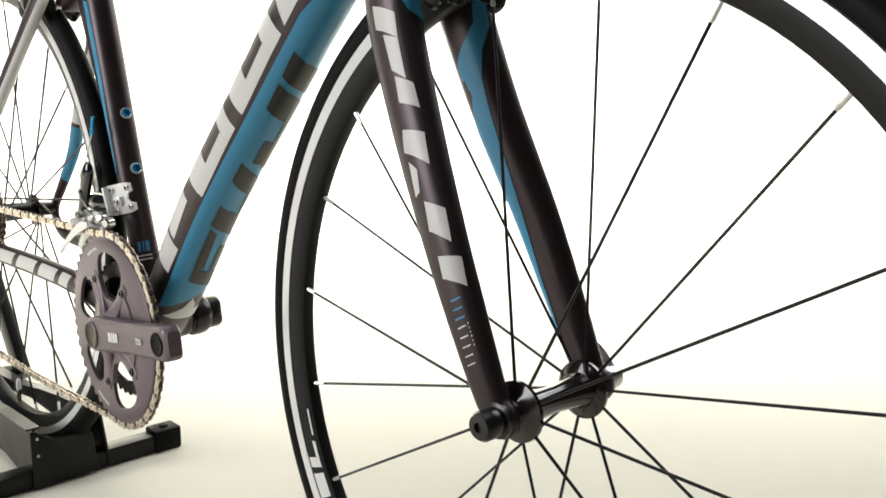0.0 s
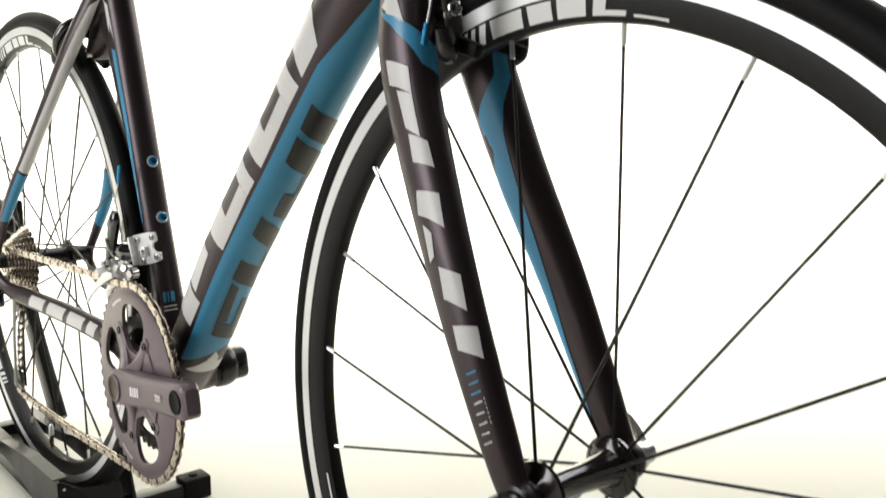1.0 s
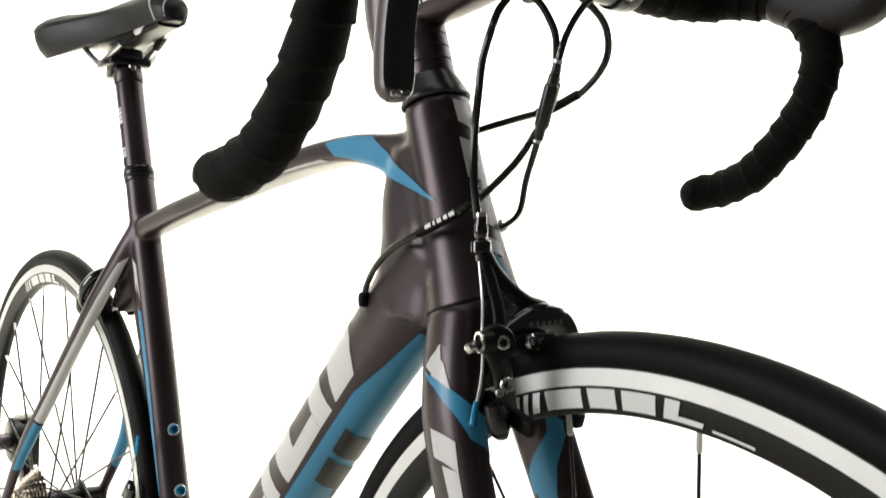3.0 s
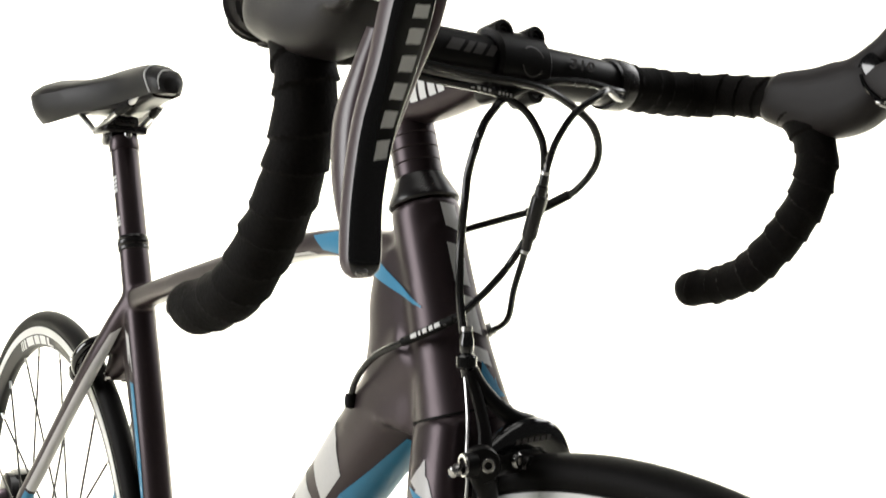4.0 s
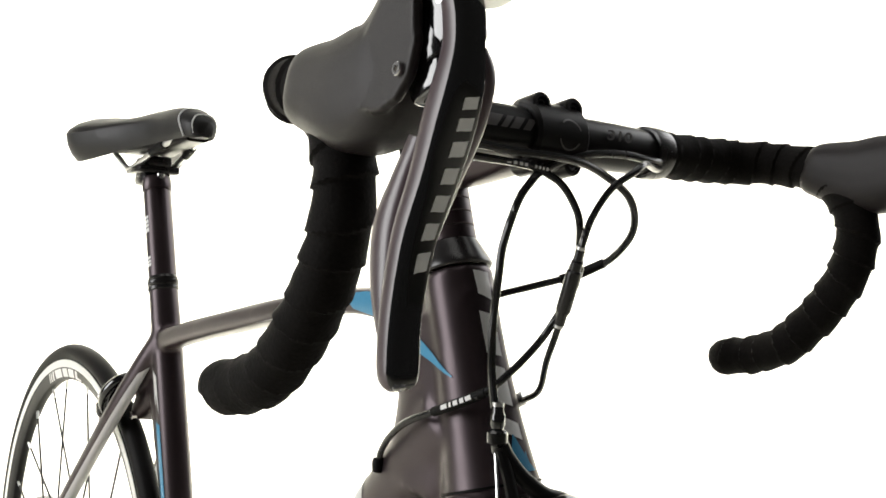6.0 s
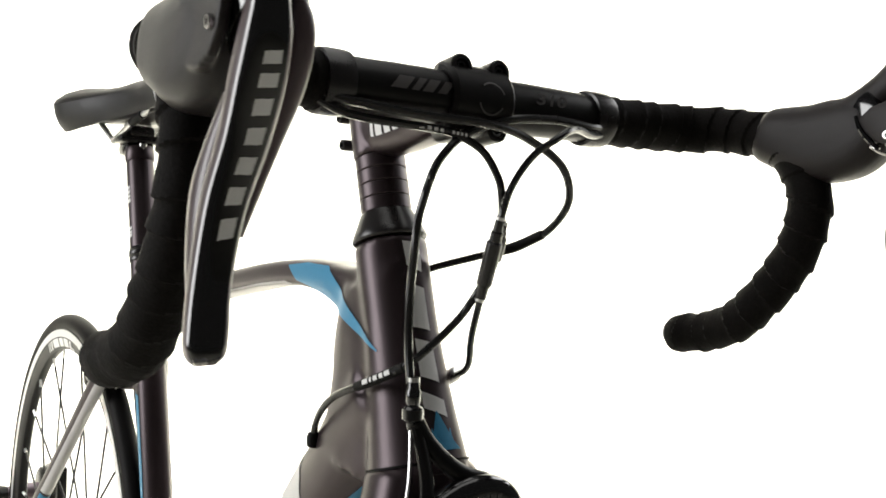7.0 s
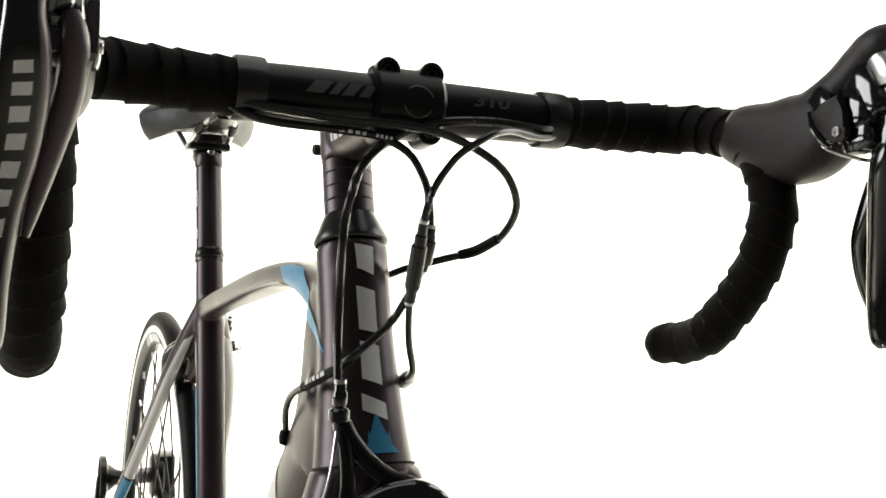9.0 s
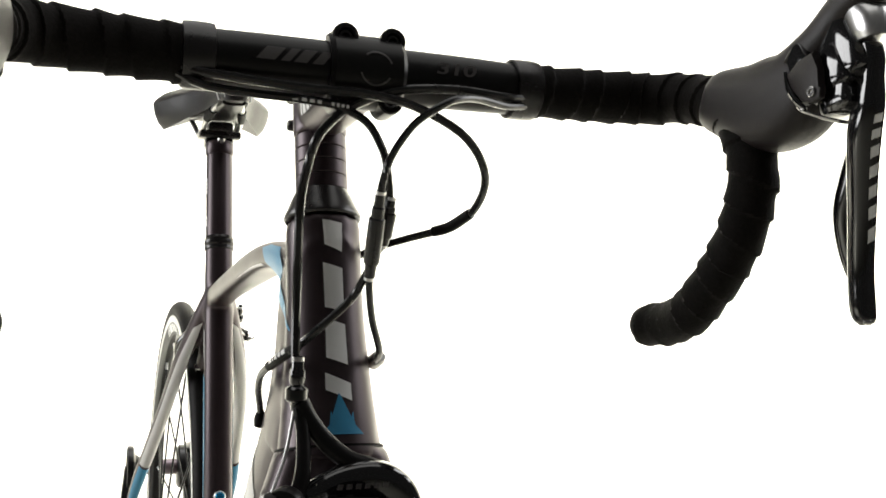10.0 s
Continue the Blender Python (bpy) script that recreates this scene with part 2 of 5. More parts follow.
seat = Tube([tuple(on_seat(0.262)) + (0.021, 0.021), tuple(on_seat(0.36)) + (0.0165, 0.0165), tuple(on_seat(0.50)) + (0.0165, 0.0170), tuple(on_seat(0.64)) + (0.0170, 0.0185), tuple(on_seat(0.73)) + (0.0170, 0.0175), tuple(on_seat(0.785)) + (0.0165, 0.0165)], 40)
head = Tube([tuple(on_head(0.674)) + (0.0325, 0.0345), tuple(on_head(0.692)) + (0.0302, 0.0312), tuple(on_head(0.72)) + (0.0272, 0.0275), tuple(on_head(0.76)) + (0.0244, 0.0246), tuple(on_head(0.80)) + (0.0240, 0.0240), tuple(on_head(0.819)) + (0.0240, 0.0240)], 30)
head_skin = Tube([tuple(on_head(0.677)) + (0.0325, 0.0345), tuple(on_head(0.72)) + (0.0272, 0.0275), tuple(on_head(0.76)) + (0.0244, 0.0246), tuple(on_head(0.80)) + (0.0240, 0.0240), tuple(on_head(0.819)) + (0.0240, 0.0240)], 30)
fin = Tube([(0.388, 0, 0.672, 0.0290, 0.042), (0.397, 0, 0.72, 0.0254, 0.045), (0.393, 0, 0.755, 0.0232, 0.042), (0.393, 0, 0.790, 0.0222, 0.027)], 20, power=3.0)
stays = {}
bm = bmesh.new()
for t, seg in ((down, 28), (top, 24), (seat, 24), (head, 32), (fin, 24)):
    t.mesh(bm, seg)
lathe(bm, [(0.0, -0.036), (0.0225, -0.036), (0.0235, -0.03), (0.0235, 0.03), (0.0225, 0.036), (0.0, 0.036)], BB, (0, 1, 0), 28)
for s in (-1, 1):
    cs = Tube([(-0.01, s * 0.026, 0.262, 0.012, 0.018), (-0.06, s * 0.036, 0.283, 0.010, 0.0165), (-0.12, s * 0.046, 0.2985, 0.0092, 0.0160), (-0.22, s * 0.054, 0.303, 0.0088, 0.0152), (-0.32, s * 0.060 - 0.004, 0.305, 0.0084, 0.0142), (-0.385, s * 0.063 - 0.016, 0.312, 0.0070, 0.0120), (-0.410, s * 0.066 - 0.022, 0.335, 0.0058, 0.0095)], 30)
    low = [(-0.300, -0.0650, 0.500), (-0.330, -0.0755, 0.457), (-0.362, -0.0830, 0.412)] if s < 0 else [(-0.308, 0.0510, 0.500), (-0.337, 0.0515, 0.442), (-0.378, 0.0500, 0.392)]
    ss = Tube([(-0.135, s * 0.008, 0.728, 0.010, 0.014), (-0.160, s * 0.021, 0.690, 0.0098, 0.0145), (-0.195, s * 0.036, 0.640, 0.0092, 0.0138), (-0.250, s * 0.048 - 0.001, 0.572, 0.0088, 0.0128)] + [p + r for p, r in zip(low, ((0.0086, 0.0125), (0.0082, 0.0118), (0.0068, 0.0095)))] + [(-0.408, s * 0.066 - 0.022, 0.348, 0.0058, 0.0085)], 36)
    cs.mesh(bm, 16)
    ss.mesh(bm, 16)
    stays[s] = (cs, ss)
    lathe(bm, [(0.0, -0.004), (0.014, -0.004), (0.014, 0.004), (0.0, 0.004)], (-0.408, s * 0.066 - 0.022, 0.346), (0, 1, 0), 20)
# the bridge behind the seat tube that carries the rear brake, and the wheel cut-out's fin
tube(bm, [(-0.135, 0, 0.715, 0.011, 0.020), (-0.165, 0, 0.672, 0.015, 0.024), (-0.190, 0, 0.640, 0.018, 0.015), (-0.197, 0, 0.628, 0.018, 0.008)], 16, 16)
tube(bm, [(-0.085, 0, 0.50, 0.011, 0.010), (-0.118, 0, 0.60, 0.0125, 0.022), (-0.150, 0, 0.68, 0.0125, 0.022)], 16, 16)
frame_mesh = blend(part("frame", bm, CARBON, bike, "matt black carbon frame with flared head tube"), 0.0022, 18)

def graphic(name, tube_, quads, mat, target, label, off=0.0006, joined=True, nu=10, na=8):
    """Painted areas on a tube: one part, or one part for each block."""
    if joined:
        bm = bmesh.new()
        for q in quads:
            tube_.patch(bm, q, off, nu, na)
        bmesh.ops.remove_doubles(bm, verts=bm.verts[:], dist=0.0003)
        return cling(part(name, bm, mat, target, label), target, off)
    for q in quads:
        cling(part(name, tube_.patch(bmesh.new(), q, off, nu, na), mat, target, label), target, off)


# graphics on the down tube
graphic("down_tube_stripe", down, [[(0.188, 210), (0.765, 213), (0.765, 262), (0.220, 262)], [(0.220, 262), (0.765, 262), (0.765, 322), (0.250, 322)], [(0.765, 213), (0.829, 229), (0.829, 322), (0.765, 322)], [(0.829, 229), (0.905, 244), (0.905, 250), (0.829, 322)]], BLUE, frame_mesh, "broad blue stripe", nu=24, na=10)
for quads in (
        [[(0.708, 234), (0.676, 305), (0.629, 305), (0.662, 236)]],
        [[(0.650, 237), (0.617, 305), (0.572, 305), (0.604, 239)], [(0.600, 286), (0.600, 305), (0.500, 305), (0.500, 286)], [(0.552, 266), (0.542, 305), (0.498, 305), (0.513, 266)]],
        [[(0.512, 246), (0.478, 305), (0.440, 305), (0.479, 246)], [(0.460, 292), (0.460, 305), (0.400, 305), (0.400, 292)], [(0.433, 248), (0.405, 305), (0.360, 305), (0.392, 248)]],
        [[(0.385, 251), (0.373, 268), (0.300, 270), (0.300, 251)], [(0.348, 284), (0.340, 305), (0.270, 305), (0.276, 284)], [(0.304, 251), (0.279, 305), (0.248, 305), (0.272, 251)]]):
    graphic("down_tube_block", down, quads, DARK_DECAL, frame_mesh, "dark plain block on the blue stripe", 0.0013)
for quads in (
        [[(0.750, 60), (0.820, 60), (0.812, 165), (0.742, 168)], [(0.742, 168), (0.812, 165), (0.787, 199), (0.731, 199)]],
        [[(0.715, 60), (0.717, 201), (0.680, 201), (0.680, 60)], [(0.680, 178), (0.680, 201), (0.617, 203), (0.617, 180)], [(0.617, 60), (0.617, 203), (0.575, 204), (0.568, 60)]],
        [[(0.554, 60), (0.552, 204), (0.528, 204), (0.528, 60)], [(0.528, 180), (0.528, 204), (0.475, 206), (0.475, 182)], [(0.475, 60), (0.475, 206), (0.432, 207), (0.424, 60)]],
        [[(0.404, 60), (0.404, 181), (0.332, 186), (0.335, 60)], [(0.335, 60), (0.324, 204), (0.271, 202), (0.285, 60)]]):
    graphic("down_tube_panel", down, quads, SILVER, frame_mesh, "large silver plain block along the side", 0.0006, True, 10, 18)
graphic("down_tube_tip", down, [[(0.166, 228), (0.200, 264), (0.192, 285), (0.158, 270)], [(0.200, 264), (0.226, 273), (0.205, 286), (0.192, 285)], [(0.158, 270), (0.192, 285), (0.188, 310), (0.150, 310)]], SILVER, frame_mesh, "jagged silver tip")

# top tube: silver flank running into a blue flash that sweeps down the head tube
graphic("top_tube_stripe", top, [[(0.385, 218), (0.640, 200), (0.660, 222), (0.52, 226)]], SILVER, frame_mesh, "long silver stripe", nu=20)
bm = bmesh.new()
outline = ([(0.297, 0.788), (0.283, 0.7985), (0.313, 0.8015), (0.319, 0.785)], [(0.319, 0.785), (0.313, 0.8015), (0.344, 0.8005), (0.341, 0.780)], [(0.341, 0.780), (0.344, 0.8005), (0.385, 0.776), (0.377, 0.768)], [(0.377, 0.768), (0.385, 0.776), (0.4275, 0.7525), (0.427, 0.7515)])
for pts in outline:
    a, b, c, d = [Vector((x, -0.060, z)) for x, z in pts]
    grid = [[bm.verts.new(a.lerp(b, i / 8).lerp(d.lerp(c, i / 8), j / 8)) for j in range(9)] for i in range(9)]
    for i in range(8):
        for j in range(8):
            bm.faces.new((grid[i][j], grid[i + 1][j], grid[i + 1][j + 1], grid[i][j + 1]))
bmesh.ops.remove_doubles(bm, verts=bm.verts[:], dist=0.0002)
flash = cling(part("top_tube_flash", bm, BLUE, frame_mesh, "pointed blue flash"), frame_mesh, 0.0007).modifiers["cling"]
flash.wrap_method, flash.use_project_y, flash.use_positive_direction, flash.use_negative_direction = "PROJECT", True, True, False

# seat tube and stays: slim blue stripes with silver tips
for s in (-1, 1):
    k = lambda deg, s=s: deg if s < 0 else 180 - deg
    graphic("seat_tube_stripe", seat, [[(0.315, k(180)), (0.475, k(196)), (0.475, k(150)), (0.315, k(172))], [(0.475, k(196)), (0.588, k(194)), (0.600, k(150)), (0.475, k(150))]], BLUE, frame_mesh, "slim blue stripe", nu=16)
    graphic("seat_tube_tip", seat, [[(0.650, k(193)), (0.690, k(192)), (0.715, k(150)), (0.640, k(150))], [(0.605, k(195)), (0.650, k(193)), (0.650, k(180)), (0.640, k(184))], [(0.625, k(176)), (0.650, k(180)), (0.650, k(160)), (0.640, k(160))]], SILVER, frame_mesh, "jagged silver tip")
    cs, ss = stays[s]
    graphic("seat_stay_stripe", ss, [[(0.10, k(92)), (0.615, k(-20)), (0.61, k(156)), (0.14, k(134))]], SILVER, frame_mesh, "silver stripe", 0.0005, True, 24, 10)
    graphic("seat_stay_band", ss, [[(0.630, k(-20)), (0.84, k(-20)), (0.85, k(150)), (0.620, k(150))]], BLUE, frame_mesh, "blue band", 0.0005, True, 12, 10)
    graphic("chain_stay_block", cs, [[(u0, k(152)), (u1, k(152)), (u1 - 0.02, k(222)), (u0 - 0.02, k(222))] for u0, u1 in ((0.345, 0.385), (0.405, 0.475), (0.495, 0.575), (0.595, 0.670))], SILVER, frame_mesh, "silver plain block", 0.0005, False, 4, 6)

# head tube: silver blocks and a blue jagged peak on the front
graphic("head_tube_block", head_skin, [[(0.707, 284), (0.898, 286), (0.93, 256), (0.739, 258)], [(0.489, 284), (0.643, 284), (0.664, 255), (0.505, 256)], [(0.292, 284), (0.441, 284), (0.462, 256), (0.319, 256)], [(0.17, 286), (0.228, 286), (0.266, 254), (0.207, 254)]], WHITE, frame_mesh, "white plain block", 0.0006, False)
graphic("head_tube_peak", head_skin, [[(0.063, 297), (0.063, 246), (0.093, 257), (0.093, 287)], [(0.093, 287), (0.093, 257), (0.193, 269), (0.193, 271)], [(0.093, 287), (0.093, 280), (0.133, 285), (0.133, 286)], [(0.093, 263), (0.093, 257), (0.138, 259), (0.138, 260)]], BLUE, frame_mesh, "blue jagged peak")

# small printed bars low on the seat tube
graphic("seat_tube_print", seat, [[(0.176, a0), (0.196, a0 + 2), (0.196, a1 + 2), (0.176, a1)] for a0, a1 in ((222, 234), (240, 246), (252, 268))], BLUE, frame_mesh, "small blue printed bar", 0.0005, False, 2, 3)
graphic("seat_tube_print", seat, [[(u, 220), (u + 0.003, 220), (u + 0.003, 272), (u, 272)] for u in (0.158, 0.166)], SILVER, frame_mesh, "small light printed line", 0.0005, False, 2, 6)

# small fittings of the frame
bm = bmesh.new()
lathe(bm, [(0.0168, 0), (0.0175, 0.001), (0.0175, 0.004), (0.0165, 0.005), (0.0178, 0.007), (0.0178, 0.011), (0.0165, 0.012), (0.0172, 0.014), (0.0160, 0.017), (0.0150, 0.017)], on_seat(0.781), SEAT, 32)
part("seat_collar", bm, ANODISED, bike, "ribbed black seat collar")
bm = bmesh.new()
lathe(bm, [(0.0, 0), (0.0159, 0), (0.0159, 0.115), (0.0152, 0.118), (0.0, 0.118)], on_seat(0.785), SEAT, 32)
lathe(bm, [(0.0, 0.118), (0.0160, 0.118), (0.0170, 0.121), (0.0170, 0.132), (0.0155, 0.135), (0.0, 0.135)], on_seat(0.785), SEAT, 32)
post = part("seat_post", bm, CARBON, bike, "black aluminium seat post")
pt = Tube([tuple(on_seat(0.79)) + (0.0159,), tuple(on_seat(0.90)) + (0.0159,)], 4)
for u0, u1 in ((0.16, 0.19), (0.20, 0.22), (0.235, 0.26), (0.52, 0.56), (0.575, 0.60), (0.615, 0.65), (0.665, 0.69)):
    part("post_mark", pt.patch(bmesh.new(), [(u0, 158), (u1 + 0.004, 158), (u1 + 0.014, 202), (u0 + 0.010, 202)], 0.0004, 2, 8), WHITE, post, "small white printed bar")
for z in (0.503, 0.440):
    c = on_seat(z) + V(0.9593, 0, 0.2823) * 0.0165
    bm = bmesh.new()
    lathe(bm, [(0.0062, -0.002), (0.0066, 0.0005), (0.0060, 0.0012), (0.004, 0.0012)], c, (0.9593, 0, 0.2823), 20)
    part("bolt_washer", bm, BRUSHED, bike, "bright washer")
    screw("bottle_bolt", c + V(0.9593, 0, 0.2823) * 0.001, (0.9593, 0, 0.2823), 0.0050, 0.004, BOLT_BLUE, bike, "blue anodised bottle cage bolt")
for s in (-1, 1):
    bm = bmesh.new()
    lathe(bm, [(0.0055, -0.004), (0.006, 0.001), (0.0045, 0.002), (0.0028, 0.001), (0.0028, -0.003)], (-0.192, s * 0.017, 0.632), (0, s, 0), 16)
    part("brake_nut", bm, STEEL, bike, "bright recessed brake nut")
# cable entry stop on the down tube
bm = bmesh.new()
lathe(bm, [(0.0, -0.008), (0.0040, -0.007), (0.0048, -0.003), (0.0048, 0.0), (0.0040, 0.003), (0.0, 0.003)], (0.350, -0.0262, 0.683), (-0.12, 0.12, 1), 16)
part("cable_stop", bm, RUBBER, bike, "black cable entry grommet")

# -- fork --
fork_rows = [(0.4455, 0.0185, 0.676, 0.016, 0.0235), (0.4560, 0.030, 0.640, 0.0165, 0.0235), (0.4660, 0.037, 0.605, 0.0148, 0.0235), (0.4940, 0.042, 0.536, 0.0138, 0.0215), (0.5305, 0.0480, 0.46, 0.0120, 0.0190), (0.5563, 0.0495, 0.406, 0.0110, 0.0165), (0.5778, 0.0500, 0.362, 0.0095, 0.0140), (0.5912, 0.0505, 0.336, 0.0062, 0.0125)]
fork_spread = [0, 0, 0.0005, 0.002, 0.004, 0.005, 0.005, 0.004]      # the left blade stands a little wider
blades = {}
bm = bmesh.new()
for s in (-1, 1):
    blades[s] = Tube([(x, s * (y + max(0, s) * e), z, w, d) for (x, y, z, w, d), e in zip(fork_rows, fork_spread)], 44, power=2.3)
    blades[s].mesh(bm, 22)
    lathe(bm, [(0, -0.0045), (0.0135, -0.0045), (0.0135, 0.0045), (0, 0.0045)], AXLE_F + V(0, 0.0505 * s + 0.004 * max(0, s), -0.001), (0, 1, 0), 24)
lathe(bm, [(0.0, -0.045), (0.024, -0.045), (0.0295, -0.022), (0.0325, -0.008), (0.0328, 0.0), (0.0, 0.0)], on_head(0.6820), HEAD, 32)
tube(bm, [(0.452, -0.030, 0.645, 0.018, 0.020), (0.456, 0, 0.668, 0.018, 0.016), (0.452, 0.030, 0.645, 0.018, 0.020)], 16, 16, side=(1, 0, 0))
fork = blend(part("fork", bm, CARBON, bike, "matt black carbon fork"), 0.0020, 5)
bm = bmesh.new()
lathe(bm, [(0.0270, -0.0008), (0.0329, -0.0007), (0.0329, 0.0007), (0.0270, 0.0008)], on_head(0.6820), HEAD, 48, closed=True)
part("crown_seal", bm, RUBBER, bike, "thin black crown seal")

rb, lb = blades[-1], blades[1]
graphic("fork_block", rb, [[(0.271, 188), (0.300, 144), (0.338, 147), (0.312, 189)], [(0.325, 177), (0.338, 147), (0.392, 147), (0.375, 174)], [(0.383, 171), (0.400, 132), (0.433, 129), (0.417, 174)], [(0.450, 180), (0.463, 132), (0.500, 138), (0.475, 189)], [(0.487, 184), (0.500, 171), (0.525, 178), (0.529, 190)], [(0.537, 174), (0.554, 126), (0.600, 132), (0.575, 180)], [(0.613, 177), (0.625, 114), (0.675, 120), (0.650, 180)]], SILVER, fork, "silver plain block down the blade", 0.0006, False)
graphic("fork_flash", rb, [[(0.136, 199), (0.139, 199), (0.222, 160), (0.196, 141)], [(0.196, 141), (0.222, 160), (0.300, 111), (0.250, 87)], [(0.250, 87), (0.300, 111), (0.317, 72), (0.265, 60)], [(0.265, 60), (0.317, 72), (0.330, 20), (0.270, 20)]], BLUE, fork, "blue flash", nu=12, na=12)
graphic("fork_tip", rb, [[(0.083, 168), (0.125, 196), (0.170, 166), (0.118, 166)], [(0.112, 170), (0.150, 184), (0.202, 144), (0.128, 160)]], SILVER, fork, "silver jagged tip")
graphic("fork_print", rb, [[(0.738 + 0.018 * k, 156 + 1.5 * k), (0.7412 + 0.018 * k, 156 + 1.5 * k), (0.7432 + 0.018 * k, 180 + 1.5 * k), (0.740 + 0.018 * k, 180 + 1.5 * k)] for k in range(5)] + [[(0.735 + 0.008 * k, 147), (0.739 + 0.008 * k, 147), (0.739 + 0.008 * k, 150), (0.735 + 0.008 * k, 150)] for k in range(6)], SILVER, fork, "small light printed bars")
graphic("fork_print_blue", rb, [[(0.688 + 0.017 * k, 150 + k), (0.6912 + 0.017 * k, 150 + k), (0.6932 + 0.017 * k, 178 + k), (0.690 + 0.017 * k, 178 + k)] for k in range(3)], BLUE, fork, "small blue printed bars")
graphic("fork_flame", lb, [[(0.20, 70), (0.20, 112), (0.304, 141), (0.283, 96)], [(0.283, 96), (0.304, 141), (0.329, 177), (0.317, 102)], [(0.317, 102), (0.329, 177), (0.354, 206), (0.350, 141)], [(0.350, 141), (0.354, 206), (0.376, 208), (0.383, 160)], [(0.383, 160), (0.370, 200), (0.392, 197), (0.410, 165)], [(0.392, 163), (0.383, 192), (0.415, 196), (0.430, 169)], [(0.410, 165), (0.400, 192), (0.450, 235), (0.450, 171)], [(0.450, 171), (0.450, 235), (0.690, 240), (0.690, 201)], [(0.690, 201), (0.690, 240), (0.930, 240), (0.930, 216)]], BLUE, fork, "blue flame on the inner face", nu=14)


# -- wheels --
def wheel(name, c, spokes, label, hub=(0, 0, 0), gauge=0.0012):
    w = group_part(name, bike, label)
    w.location = c
    bm = bmesh.new()
    half = [(0.2900, 0.0030), (0.2910, 0.0055), (0.2945, 0.0078), (0.302, 0.0098), (0.3065, 0.0107), (0.3180, 0.0110), (0.3185, 0.0090), (0.314, 0.0085)]
    lathe(bm, [(r, -h) for r, h in half] + [(r, h) for r, h in reversed(half)], (0, 0, 0), (0, 1, 0), 144, closed=True)
    part("rim", bm, RIM, w, "deep black aluminium rim")
    for s in (-1, 1):
        bm = bmesh.new()
        lathe(bm, [(0.3072, s * 0.0109), (0.3072, s * 0.01135), (0.3172, s * 0.01155), (0.3172, s * 0.0110)], (0, 0, 0), (0, 1, 0), 144, closed=True)
        part("brake_track", bm, TRACK, w, "bright machined brake track")
    bm = bmesh.new()
    prof = [(0.3155, -0.0098)] + [(0.3255 + 0.0126 * math.sin(radians(a)), -0.0122 * math.cos(radians(a))) for a in range(-30, 211, 12)] + [(0.3155, 0.0098)]
    lathe(bm, prof, (0, 0, 0), (0, 1, 0), 144, closed=True)
    part("tyre", bm, RUBBER, w, "smooth black road tyre")
    # plain light blocks where the rim carries its mark
    for s in (-1, 1):
        for a0 in MARK_STARTS:
            for o0, o1, r0, r1, sl in MARKS:
                bm = bmesh.new()
                grid = []
                for i in range(7):
                    row = []
                    for j in range(4):
                        r = r0 + (r1 - r0) * j / 3
                        a = radians(a0 - (o0 + (o1 - o0) * i / 6 + sl * j / 3) if s < 0 else 180 - a0 + (o0 + (o1 - o0) * i / 6 + sl * j / 3))
                        hw = np.interp(r, [0.2910, 0.2945, 0.302, 0.3065], [0.0055, 0.0078, 0.0098, 0.0107]) + 0.0006
                        row.append(bm.verts.new((r * math.cos(a), s * hw, r * math.sin(a))))
                    grid.append(row)
                for i in range(6):
                    for j in range(3):
                        bm.faces.new((grid[i][j], grid[i + 1][j], grid[i + 1][j + 1], grid[i][j + 1]))
                part("rim_mark", bm, WHITE, w, "white plain block")
    first, nip = None, None
    for a, y0, r0, lead in spokes:
        a1 = a + lead
        p0 = V(r0 * math.cos(a1), y0, r0 * math.sin(a1)) + V(*hub)
        p1 = V(0.2905 * math.cos(a), math.copysign(0.0015, y0), 0.2905 * math.sin(a))
        d = p1 - p0
        m = Matrix.Translation(p0) @ d.to_track_quat("Z", "Y").to_matrix().to_4x4()
        if first is None:
            bm = bmesh.new()
            lathe(bm, [(gauge, 0), (gauge, 1.0)], (0, 0, 0), (0, 0, 1), 6)
            first = part("spoke", bm, SPOKE, w)
            first.matrix_basis = m @ Matrix.Diagonal((1, 1, d.length, 1))
            bm = bmesh.new()
            lathe(bm, [(0.0012, -0.013), (0.0019, -0.012), (0.0019, 0.0), (0.0024, 0.001)], (0, 0, 0), (0, 0, 1), 8)
            nip = part("spoke_nipple", bm, BRUSHED, w, "bright spoke nipple")
            nip.matrix_basis = Matrix.Translation(p1) @ d.to_track_quat("Z", "Y").to_matrix().to_4x4()
        else:
            share("spoke", first, m @ Matrix.Diagonal((1, 1, d.length, 1)), w)
            o = share("spoke_nipple", nip, Matrix.Translation(p1) @ d.to_track_quat("Z", "Y").to_matrix().to_4x4(), w)
            o["label"] = "bright spoke nipple"
    return w


MARK_STARTS = (111, 231, 351)
MARKS = [(0.0, 0.6, 0.2935, 0.3055, 1.2), (1.3, 2.1, 0.2935, 0.3055, 1.2), (2.9, 4.1, 0.2935, 0.3055, 1.2), (5.6, 11.2, 0.2940, 0.3055, 0.4), (12.3, 16.2, 0.2940, 0.3055, 0.2), (17.0, 21.4, 0.2940, 0.3055, 0.3), (22.4, 24.2, 0.2940, 0.3055, 0.5), (24.2, 27.2, 0.2940, 0.2972, 0.2), (28.4, 33.2, 0.2940, 0.2956, 0.0)]
front_spokes = [(radians(67.4 + 18 * k), -0.0345 if k % 2 == 0 else 0.0345, 0.0195, 0.0) for k in range(20)]
rear_spokes = []
